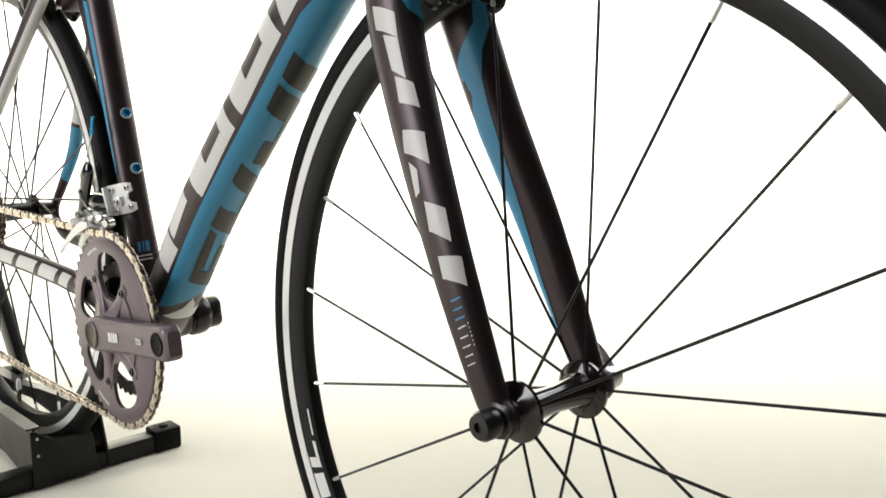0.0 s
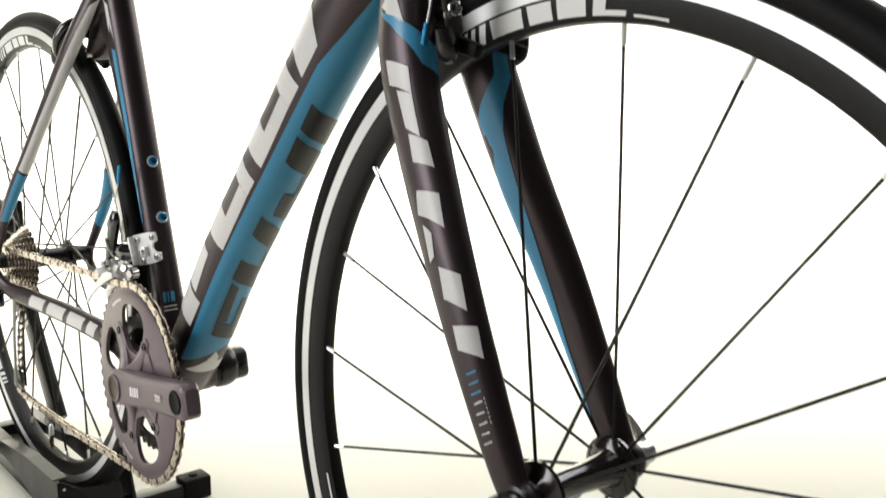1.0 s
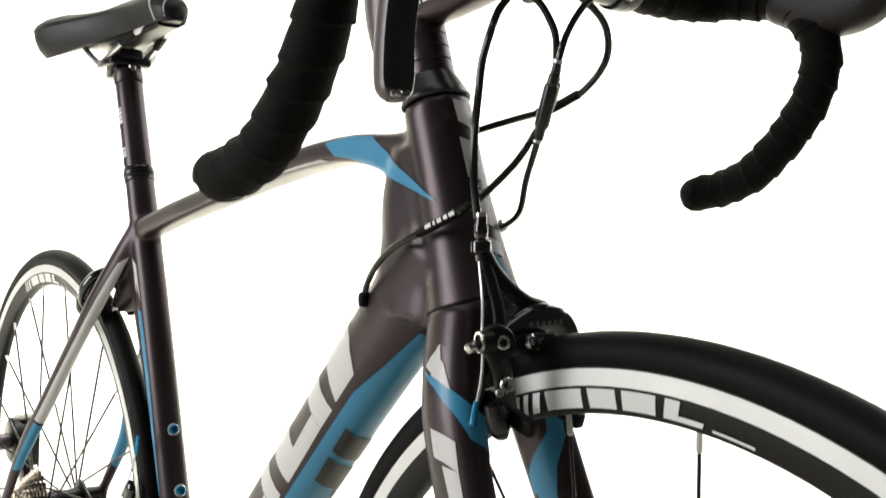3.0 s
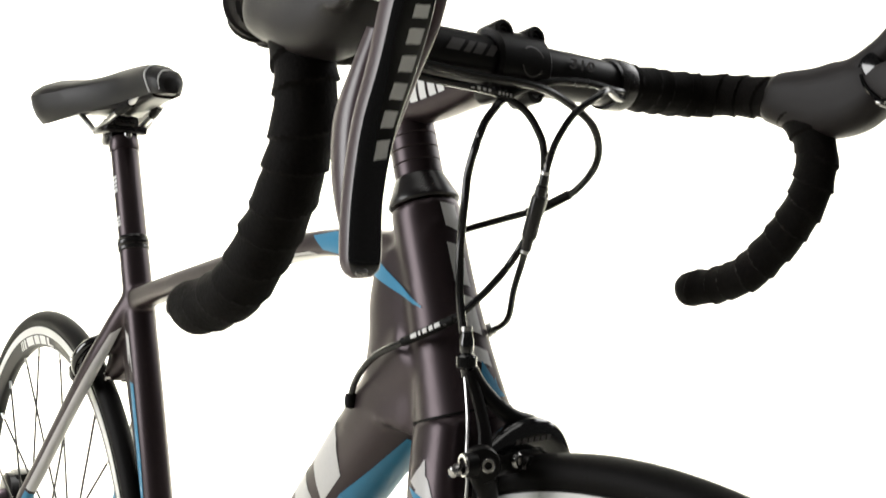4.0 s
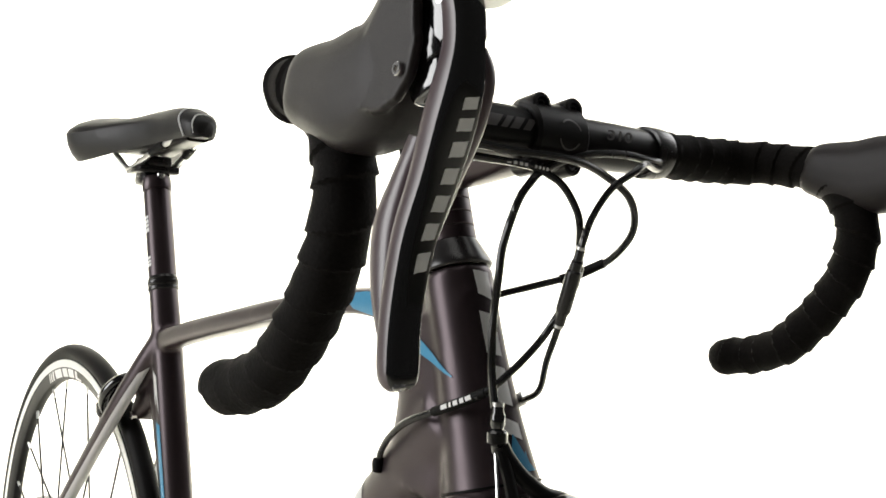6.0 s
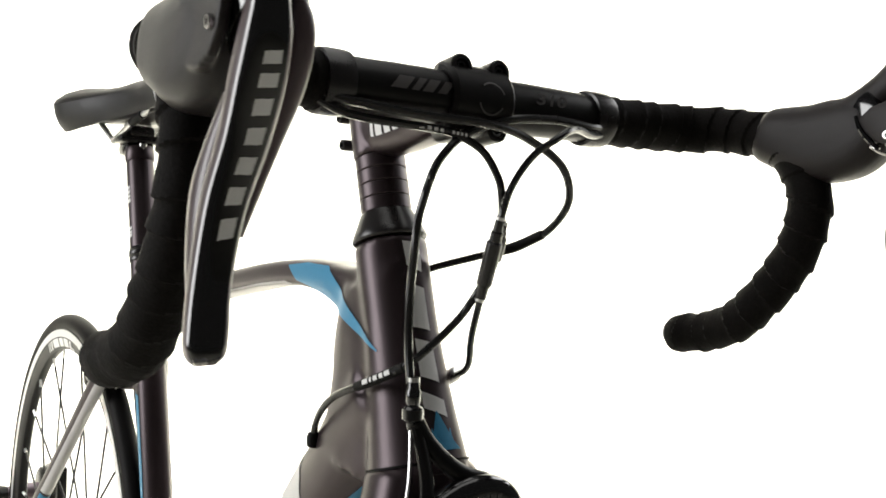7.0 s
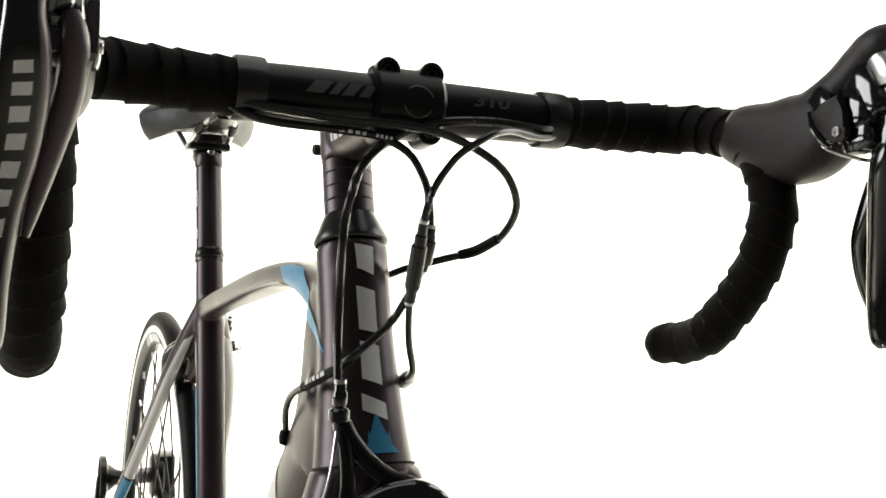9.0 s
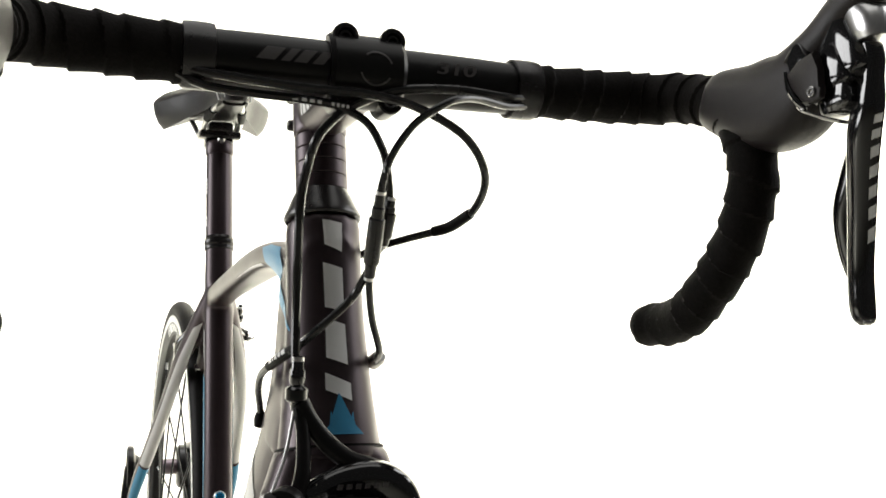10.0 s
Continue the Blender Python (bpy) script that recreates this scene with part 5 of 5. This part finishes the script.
for p, q in (((0.5085, 0.0056, 0.8355), (0.4920, 0.0062, 0.7900)), ((0.4995, 0.0145, 0.8330), (0.4930, 0.0125, 0.8080))):
    p, q = Vector(p), Vector(q)
    L = (q - p).length
    bm = bmesh.new()
    prof = [(0.0, 0.0), (0.0028, 0.0), (0.0029, 0.14), (0.0036, 0.16), (0.0036, 0.27), (0.0046, 0.29), (0.0047, 0.33), (0.0047, 0.80), (0.0043, 0.83), (0.0034, 0.86), (0.0033, 1.0), (0.0, 1.0)]
    lathe(bm, [(r, h * L) for r, h in prof], p, q - p, 18)
    adj = part("inline_adjuster", bm, ANODISED, bike, "black inline cable adjuster")
    for at, n in ((p, q - p), (q, p - q)):
        bm = bmesh.new()
        lathe(bm, [(0.0024, -0.0018), (0.0030, -0.0018), (0.0030, 0.0), (0.0024, 0.0)], at, n, 14, closed=True)
        part("ferrule", bm, BRUSHED, adj, "pale ferrule ring")
bm = bmesh.new()
tube(bm, [(0.4610, 0.0775, 0.8285, 0.0034), (0.4420, 0.0720, 0.8200, 0.0036), (0.4345, 0.0630, 0.8163, 0.0034)], 8, 12, side=(0, 0, 1))
part("cable_sleeve", bm, RUBBER, bike, "black rubber cable sleeve")
hous = Tube([(0.4650, -0.0270, 0.7475, 0.0031), (0.4460, -0.0325, 0.7385, 0.0033), (0.4240, -0.0350, 0.7300, 0.0031)], 14, side=(0, 0, 1))
sleeve = part("cable_sleeve", hous.mesh(bmesh.new(), 14), RUBBER, bike, "black printed cable sleeve")
mid = hous.at(0.5, 0, 0) + hous.at(0.5, math.pi, 0)
facing = max(range(0, 360, 10), key=lambda d: (hous.at(0.5, radians(d), 0) * 2 - mid).dot(Vector((0.45, -0.85, 0.25))))
bm = bmesh.new()
for u0, u1 in ((0.22, 0.32), (0.35, 0.42), (0.46, 0.54), (0.58, 0.62), (0.66, 0.78)):
    hous.patch(bm, [(u0, facing - 25), (u1, facing - 25), (u1, facing + 25), (u0, facing + 25)], 0.0003, 2, 5)
part("housing_mark", bm, WHITE, sleeve, "small white printed bars")
bm = bmesh.new()
hous = Tube([(0.4922, -0.0750, 0.8858, 0.0024), (0.4910, -0.0300, 0.8840, 0.0024), (0.4935, -0.0050, 0.8818, 0.0024)], 12, side=(0, 0, 1))
for k in range(13):
    u0 = 0.06 + 0.060 * k + (0.08 if k > 8 else 0)
    for a in (70, 250):
        hous.patch(bm, [(u0, a), (u0 + 0.036, a), (u0 + 0.036, a + 40), (u0, a + 40)], 0.0003, 2, 4)
part("housing_mark", bm, WHITE, bike, "small white printed bars on the cable housing")
# left grommet of the shift cable
bm = bmesh.new()
lathe(bm, [(0, -0.004), (0.005, -0.003), (0.005, 0.006), (0.0035, 0.008), (0, 0.008)], (0.430, 0.030, 0.7335), (0.8, 0.2, 0.5), 14)
part("cable_stop", bm, BRUSHED, bike, "bright cable end stop")


# -- brakes --
def caliper(m, name, label):
    """A dual-pivot caliper in its own axes: x away from the mounting, y to the left, z up."""
    k = group_part(name, bike, label)
    k.matrix_basis = m
    bm = bmesh.new()
    # the arm that goes over the tyre to the left pad
    tube(bm, [(0.016, -0.031, 0.005, 0.006, 0.009), (0.018, -0.018, 0.0145, 0.0075, 0.0095), (0.018, -0.004, 0.0200, 0.0075, 0.0105), (0.018, 0.013, 0.0215, 0.0075, 0.0105), (0.018, 0.026, 0.0150, 0.0075, 0.0105), (0.018, 0.034, 0.001, 0.007, 0.0095), (0.018, 0.035, -0.016, 0.006, 0.008), (0.018, 0.030, -0.030, 0.005, 0.007)], 36, 18, side=(1, 0, 0), power=2.6)
    part("arm", bm, GLOSS, k, "gloss black outer arm")
    # the dark link plate that fills the bow under it
    bm = bmesh.new()
    tube(bm, [(0.018, -0.034, 0.008, 0.005, 0.008), (0.020, -0.020, 0.009, 0.006, 0.0085), (0.020, -0.004, 0.009, 0.006, 0.0085), (0.018, 0.012, 0.008, 0.005, 0.0075), (0.016, 0.022, 0.004, 0.004, 0.006)], 20, 16, side=(1, 0, 0), power=2.6)
    part("link", bm, BAR_BLACK, k, "black link between the arms")
    # the near arm: a round boss, a tapering leg down to the pad, a barrel out to the clamp
    bm = bmesh.new()
    lathe(bm, [(0, -0.006), (0.0096, -0.006), (0.0106, -0.005), (0.0108, 0.002), (0.0100, 0.0035), (0.0060, 0.0040), (0, 0.0040)], (0.028, -0.0385, 0.0115), (0.85, -0.5, 0), 28)
    tube(bm, [(0.027, -0.0378, 0.0115, 0.0042, 0.0106), (0.0275, -0.0360, 0.003, 0.0042, 0.0092), (0.0275, -0.0335, -0.006, 0.0042, 0.0070), (0.0275, -0.0322, -0.014, 0.0040, 0.0064), (0.0265, -0.0290, -0.022, 0.0036, 0.0072), (0.0255, -0.0250, -0.029, 0.0028, 0.0050)], 26, 18, side=(1, 0, 0), power=2.4)
    lathe(bm, [(0, 0), (0.0072, 0), (0.0074, 0.004), (0.0068, 0.0065), (0, 0.0065)], (0.0270, -0.0425, 0.0120), (-0.30, -1, 0), 22)
    part("arm", bm, BAR_BLACK, k, "black inner arm")
    bm = bmesh.new()
    lathe(bm, [(0.0048, 0.0), (0.0064, 0.0), (0.0064, 0.0014), (0.0048, 0.0014)], (0.0250, -0.0489, 0.0120), (-0.30, -1, 0), 24, closed=True)
    part("clamp_washer", bm, STEEL, k, "bright clamp washer")
    # the horn that carries the cable stop
    bm = bmesh.new()
    tube(bm, [(0.018, 0.024, 0.020, 0.0045, 0.007), (0.017, 0.012, 0.0265, 0.0042, 0.0065), (0.015, -0.001, 0.0315, 0.004, 0.0058), (0.011, -0.013, 0.041, 0.0036, 0.0054), (0.006, -0.022, 0.053, 0.0038, 0.0050), (0.003, -0.027, 0.062, 0.0048, 0.0055)], 24, 12, side=(1, 0, 0))
    part("horn", bm, BAR_BLACK, k, "slim black cable horn")
    bm = bmesh.new()
    tube(bm, [(0.022, -0.031, 0.012, 0.004, 0.0052), (0.017, -0.027, 0.028, 0.0036, 0.0044), (0.009, -0.026, 0.046, 0.0034, 0.0040), (0.004, -0.028, 0.060, 0.0032, 0.0036)], 20, 10, side=(1, 0, 0))
    part("strut", bm, BAR_BLACK, k, "slim black strut")
    bm = bmesh.new()
    lathe(bm, [(0, -0.009), (0.0030, -0.009), (0.0036, -0.005), (0.0056, -0.004), (0.0064, -0.003), (0.0064, 0.003), (0.0052, 0.004), (0.0036, 0.005), (0.0044, 0.007), (0.0044, 0.013), (0.0036, 0.0145), (0.0034, 0.019), (0, 0.019)], (0.002, -0.029, 0.067), (0, 0, 1), 18)
    part("barrel_adjuster", bm, GLOSS, k, "gloss black barrel adjuster")
    bm = bmesh.new()
    lathe(bm, [(0.0028, -0.0012), (0.0036, -0.0012), (0.0036, 0.0012), (0.0028, 0.0012)], (0.002, -0.029, 0.0865), (0, 0, 1), 14, closed=True)
    part("ferrule", bm, BRUSHED, k, "bright ferrule ring")
    bm = bmesh.new()
    tube(bm, [(0.002, -0.030, 0.058, 0.0010), (0.012, -0.036, 0.035, 0.0010), (0.0215, -0.0445, 0.016, 0.0010), (0.0230, -0.0450, 0.004, 0.0010), (0.0235, -0.0465, -0.010, 0.0010), (0.022, -0.0490, -0.026, 0.0010)], 24, 8)
    part("brake_wire", bm, BRUSHED, k, "bare steel brake wire")
    bm = bmesh.new()
    tube(bm, [(0.022, -0.0488, -0.023, 0.0017), (0.0222, -0.0512, -0.037, 0.0023)], 2, 8)
    part("wire_end_cap", bm, BOLT_BLUE, k, "blue crimped wire end")
    bm = bmesh.new()
    lathe(bm, [(0, -0.004), (0.0030, -0.004), (0.0036, -0.003), (0.0036, 0.002), (0.0030, 0.003), (0.0030, 0.006), (0.0016, 0.007), (0, 0.007)], (0.0225, -0.0515, 0.0095), (0.3, -1, -0.1), 16)
    part("cable_clamp", bm, STEEL, k, "bright cable clamp bolt")
    screw("pivot_bolt", V(0.0322, -0.0378, 0.012), (0.85, -0.5, 0), 0.0042, 0.002, STEEL, k)
    screw("centre_bolt", V(0.027, -0.011, 0.010), (1, 0.2, 0), 0.0045, 0.003, STEEL, k)
    for s in (-1, 1):
        screw("pad_bolt", V(0.0300, s * 0.0325, -0.0135), (1.0, s * 0.5, 0), 0.0048, 0.004, STEEL, k)
        screw("toe_screw", V(0.0290, s * 0.0375, -0.0180), (1.0, s * 0.5, 0), 0.0026, 0.003, STEEL, k)
        bm = bmesh.new()
        block(bm, (0.046, 0.008, 0.010), Matrix.Translation((0.020, s * 0.0205, -0.034)) @ Matrix.Rotation(radians(18), 4, "Y"), 0.002)
        part("brake_pad", bm, RUBBER, k, "black brake pad")
        bm = bmesh.new()
        tube(bm, [(0.024, s * 0.036, -0.026, 0.006, 0.006), (0.024, s * 0.033, -0.040, 0.008, 0.006), (0.022, s * 0.029, -0.046, 0.005, 0.004)], 8, 12, side=(1, 0, 0))
        part("pad_holder", bm, ANODISED, k, "black pad holder")
    bm = bmesh.new()
    for q in range(6):
        y0 = -0.010 + 0.0052 * q
        vs = [(0.0258, y0, 0.0185), (0.0258, y0 + 0.0032, 0.0185), (0.0258, y0 + 0.0038, 0.0215), (0.0258, y0 + 0.0006, 0.0215)]
        bm.faces.new([bm.verts.new(v) for v in vs])
    part("caliper_mark", bm, GREY_DECAL, k, "small grey bars", smooth=False)
    bm = bmesh.new()
    lathe(bm, [(0, -0.012), (0.005, -0.012), (0.005, 0.030), (0, 0.030)], (0, 0, 0.006), (1, 0, 0), 14)
    part("mounting_bolt", bm, STEEL, k)
    return k


caliper(Matrix.Translation((0.477, 0, 0.656)) @ Matrix.Rotation(radians(0), 4, "Y"), "front_brake", "gloss black dual-pivot front brake")
caliper(Matrix.Translation((-0.222, 0.002, 0.642)) @ Matrix.Rotation(radians(180), 4, "Z") @ Matrix.Rotation(radians(-38), 4, "Y"), "rear_brake", "gloss black dual-pivot rear brake")

# -- saddle --
sad = group_part("saddle", bike, "black padded saddle with thin white piping")
sad.location = (-0.018, 0, 0)
bm = bmesh.new()
rows = [(-0.028, 0.008, 0.968, 0.960, 0.951, 0.006, 0.951), (-0.033, 0.0145, 0.974, 0.964, 0.951, 0.011, 0.951), (-0.046, 0.0192, 0.981, 0.967, 0.951, 0.015, 0.951), (-0.080, 0.0225, 0.989, 0.973, 0.951, 0.018, 0.952), (-0.130, 0.027, 0.991, 0.975, 0.950, 0.022, 0.953), (-0.180, 0.040, 0.989, 0.974, 0.947, 0.034, 0.955), (-0.220, 0.058, 0.990, 0.971, 0.941, 0.048, 0.956), (-0.260, 0.074, 0.995, 0.969, 0.936, 0.060, 0.957), (-0.284, 0.0765, 0.9965, 0.970, 0.937, 0.062, 0.959), (-0.298, 0.070, 0.994, 0.970, 0.943, 0.056, 0.961), (-0.308, 0.055, 0.988, 0.970, 0.952, 0.044, 0.963), (-0.312, 0.034, 0.980, 0.970, 0.960, 0.026, 0.966)]
sec = []
for x, w, zt, ze, zb, wb, zu in curve_rows(rows, 48):
    half = [(0, zt), (0.3 * w, zt - 0.03 * (zt - ze)), (0.58 * w, zt - 0.16 * (zt - ze)), (0.82 * w, zt - 0.45 * (zt - ze)), (0.96 * w, zt - 0.78 * (zt - ze)), (w, ze), (0.97 * w, ze - 0.4 * (ze - zb)), (0.5 * (w + wb), zb + 0.25 * (ze - zb)), (wb, zb), (0.85 * wb, zb + 0.004), (0.55 * wb, 0.5 * (zb + zu)), (0.25 * wb, zu), (0, zu)]
    ring = [(y, z) for y, z in half] + [(-y, z) for y, z in half[-2:0:-1]]
    sec.append([bm.verts.new((x, y, z)) for y, z in ring])
n = len(sec[0])
for p, q in zip(sec, sec[1:]):
    for k in range(n):
        bm.faces.new((p[k], p[(k + 1) % n], q[(k + 1) % n], q[k]))
bm.faces.new(sec[0])
bm.faces.new(sec[-1])
part("saddle_top", bm, SADDLE, sad, "black leatherette saddle cover")
for s in (-1, 1):
    bm = bmesh.new()
    tube(bm, [(-0.080, s * 0.012, 0.955, 0.0035), (-0.100, s * 0.016, 0.949, 0.0035), (-0.130, s * 0.020, 0.9415, 0.0035), (-0.170, s * 0.0215, 0.932, 0.0035), (-0.198, s * 0.022, 0.9265, 0.0035), (-0.212, s * 0.023, 0.928, 0.0035), (-0.228, s * 0.027, 0.940, 0.0035), (-0.245, s * 0.034, 0.956, 0.0035)], 24, 10)
    part("saddle_rail", bm, BRUSHED, sad, "bright saddle rail")
    bm = bmesh.new()
    pts = [(-0.064, s * 0.0005, 0.9862), (-0.061, s * 0.0115, 0.9836), (-0.056, s * 0.0195, 0.9745), (-0.051, s * 0.0202, 0.965), (-0.047, s * 0.0172, 0.953)]
    tube(bm, [p + (0.0010,) for p in pts], 12, 6, side=(1, 0, 0))
    part("piping", bm, WHITE, sad, "thin white piping")
    bm = bmesh.new()
    tube(bm, [p + (0.0009,) for p in ((-0.0345, s * 0.0005, 0.9765), (-0.0335, s * 0.0090, 0.9745), (-0.0325, s * 0.0135, 0.9660), (-0.0325, s * 0.0120, 0.955))], 12, 6, side=(1, 0, 0))
    part("nose_piping", bm, WHITE, sad, "thin white piping round the nose")
    bm = bmesh.new()
    tube(bm, [(-0.104, s * 0.0166, 0.948, 0.0050), (-0.118, s * 0.0185, 0.9446, 0.0052), (-0.134, s * 0.0202, 0.9405, 0.0050)], 8, 12)
    part("rail_sleeve", bm, RUBBER, sad, "black rail sleeve")
bm = bmesh.new()
block(bm, (0.050, 0.050, 0.010), pose(-0.186, 0, 0.925), 0.003)
block(bm, (0.046, 0.030, 0.014), pose(-0.184, 0, 0.934), 0.004)
part("rail_clamp", bm, ANODISED, sad, "black rail clamp")
bm = bmesh.new()
tube(bm, [(-0.050, 0, 0.952, 0.013, 0.004), (-0.100, 0, 0.951, 0.017, 0.006), (-0.160, 0, 0.950, 0.024, 0.007), (-0.220, 0, 0.951, 0.040, 0.006), (-0.262, 0, 0.955, 0.046, 0.004)], 20, 16, power=3)
part("saddle_base", bm, BAR_BLACK, sad, "black moulded saddle base")
bm = bmesh.new()
block(bm, (0.036, 0.034, 0.016), pose(-0.186, 0, 0.914), 0.005)
part("clamp_cradle", bm, ANODISED, sad, "black clamp cradle")
for x in (-0.168, -0.204):
    bm = bmesh.new()
    lathe(bm, [(0, 0), (0.0045, 0), (0.0045, 0.014), (0, 0.014)], (x + 0.008, 0, 0.906), (0.1, 0, 1), 14)
    part("clamp_screw", bm, STEEL, sad, "bright clamp screw")


# ---- the stand ----
stand = new("bike_stand")
tagged(stand, "black steel rear-wheel bike stand with floor bars", "bike stand")
for x, y0, half in ((-0.224, -0.06, 0.17), (-0.640, -0.10, 0.12)):
    bm = bmesh.new()
    block(bm, (0.027, 2 * half + 0.02, 0.026), pose(x, y0, 0.0145), 0.002)
    part("cross_bar", bm, STAND, stand, "square black floor bar")
    for y in (y0 + half, y0 - half):
        bm = bmesh.new()
        block(bm, (0.034, 0.042, 0.034), pose(x, y, 0.017), 0.004)
        lathe(bm, [(0, 0), (0.007, 0), (0.007, 0.002), (0.005, 0.003), (0, 0.003)], (x, y, 0.034), (0, 0, 1), 16)
        part("rubber_foot", bm, RUBBER, stand, "rubber end cap")
# the sheet-metal cradle: a scooped front plate, two bent walls with lit top flanges
bm = bmesh.new()
m = Matrix.Translation((-0.206, 0, 0)) @ Matrix.Rotation(radians(90), 4, "Z")
plate(bm, [(-0.086, 0.004), (-0.086, 0.084), (-0.078, 0.083), (-0.066, 0.074), (-0.054, 0.067), (-0.030, 0.065), (-0.018, 0.068), (-0.010, 0.070), (-0.003, 0.060), (0.003, 0.004)], -0.0016, 0.0016, m, 0.0008)
part("front_plate", bm, STAND, stand, "scooped black front plate")
# added sheet: hides the white floor so that the cradle's inside stays dark
bm = bmesh.new()
block(bm, (0.400, 0.088, 0.003), pose(-0.412, -0.036, 0.0135), 0.001)
part("tray", bm, STAND, stand, "black sheet added to darken the space between the walls")
for z in (0.074, 0.050):
    screw("plate_bolt", V(-0.2042, -0.078, z), (1, 0, 0), 0.0020, 0.0015, STEEL, stand)
for s in (-1, 1):
    y0 = -0.082 if s < 0 else 0.012
    rise = 0.004 if s < 0 else 0.010
    prof = [(y0 + s * rise, 0.0), (y0, 0.080), (y0 + s * 0.008, 0.081), (y0 + s * 0.008, 0.083), (y0 - s * 0.010, 0.083), (y0 - s * 0.010, 0.0805), (y0 - s * 0.003, 0.0790), (y0 + s * (rise - 0.003), 0.0)]
    bm = bmesh.new()
    ends = []
    # the top flange falls towards the back, the lower edge sweeps up from the floor bar
    for x, k, drop, foot in ((-0.208, 0.0, -0.006, 0.006), (-0.250, 0.001, -0.003, 0.010), (-0.330, 0.003, 0.003, 0.019), (-0.400, 0.005, 0.012, 0.026), (-0.480, 0.008, 0.026, 0.030), (-0.625, 0.010, 0.034, 0.012)):
        ends.append([bm.verts.new((x, y - s * k, foot if z < 0.02 else z - drop)) for y, z in prof])
    for p, q in zip(ends, ends[1:]):
        for k in range(len(prof)):
            bm.faces.new((p[k], p[(k + 1) % len(prof)], q[(k + 1) % len(prof)], q[k]))
    bm.faces.new(ends[0])
    bm.faces.new(ends[-1][::-1])
    part("side_wall", bm, STAND, stand, "bent black side wall with a top flange", smooth=False)
for s in (-1, 1):
    bm = bmesh.new()
    arm_t = Tube([(-0.590, s * 0.066 - 0.026, 0.030, 0.0105, 0.020), (-0.695, s * 0.062 - 0.026, 0.19, 0.0105, 0.020), (-0.790, s * 0.052 - 0.020, 0.35, 0.009, 0.018)], 12, power=5)
    arm_t.mesh(bm, 14)
    up_arm = part("upright", bm, STAND, stand, "flat black upright")
    if s > 0:
        for k in range(4):
            part("upright_mark", arm_t.patch(bmesh.new(), [(0.46 + 0.032 * k, 150), (0.482 + 0.032 * k, 150), (0.482 + 0.032 * k, 200), (0.46 + 0.032 * k, 200)], 0.0005, 3, 3), WHITE, up_arm, "white plain bar")
bm = bmesh.new()
lathe(bm, [(0, -0.050), (0.010, -0.050), (0.0135, -0.024), (0.0145, 0.0), (0.0135, 0.024), (0.010, 0.050), (0, 0.050)], (-0.782, 0, 0.352), (0, 1, 0), 24)
part("roller", bm, GREY_METAL, stand, "metal roller behind the tyre")
bm = bmesh.new()
lathe(bm, [(0, 0), (0.010, 0), (0.011, 0.006), (0.015, 0.018), (0.026, 0.032), (0.040, 0.036), (0.041, 0.040), (0.041, 0.046), (0.038, 0.047), (0.036, 0.041), (0.012, 0.040), (0.010, 0.044), (0, 0.044)], (-0.782, -0.030, 0.352), (0, -1, 0), 36)
part("flywheel", bm, STAND, stand, "black flared flywheel")
bm = bmesh.new()
lathe(bm, [(0, 0), (0.034, 0), (0.040, 0.004), (0.040, 0.020), (0.036, 0.024), (0, 0.024)], (-0.782, 0.012, 0.352), (0, 1, 0), 32)
block(bm, (0.050, 0.030, 0.085), pose(-0.782, 0.040, 0.350), 0.005)
part("resistance_unit", bm, STAND, stand, "black resistance housing")
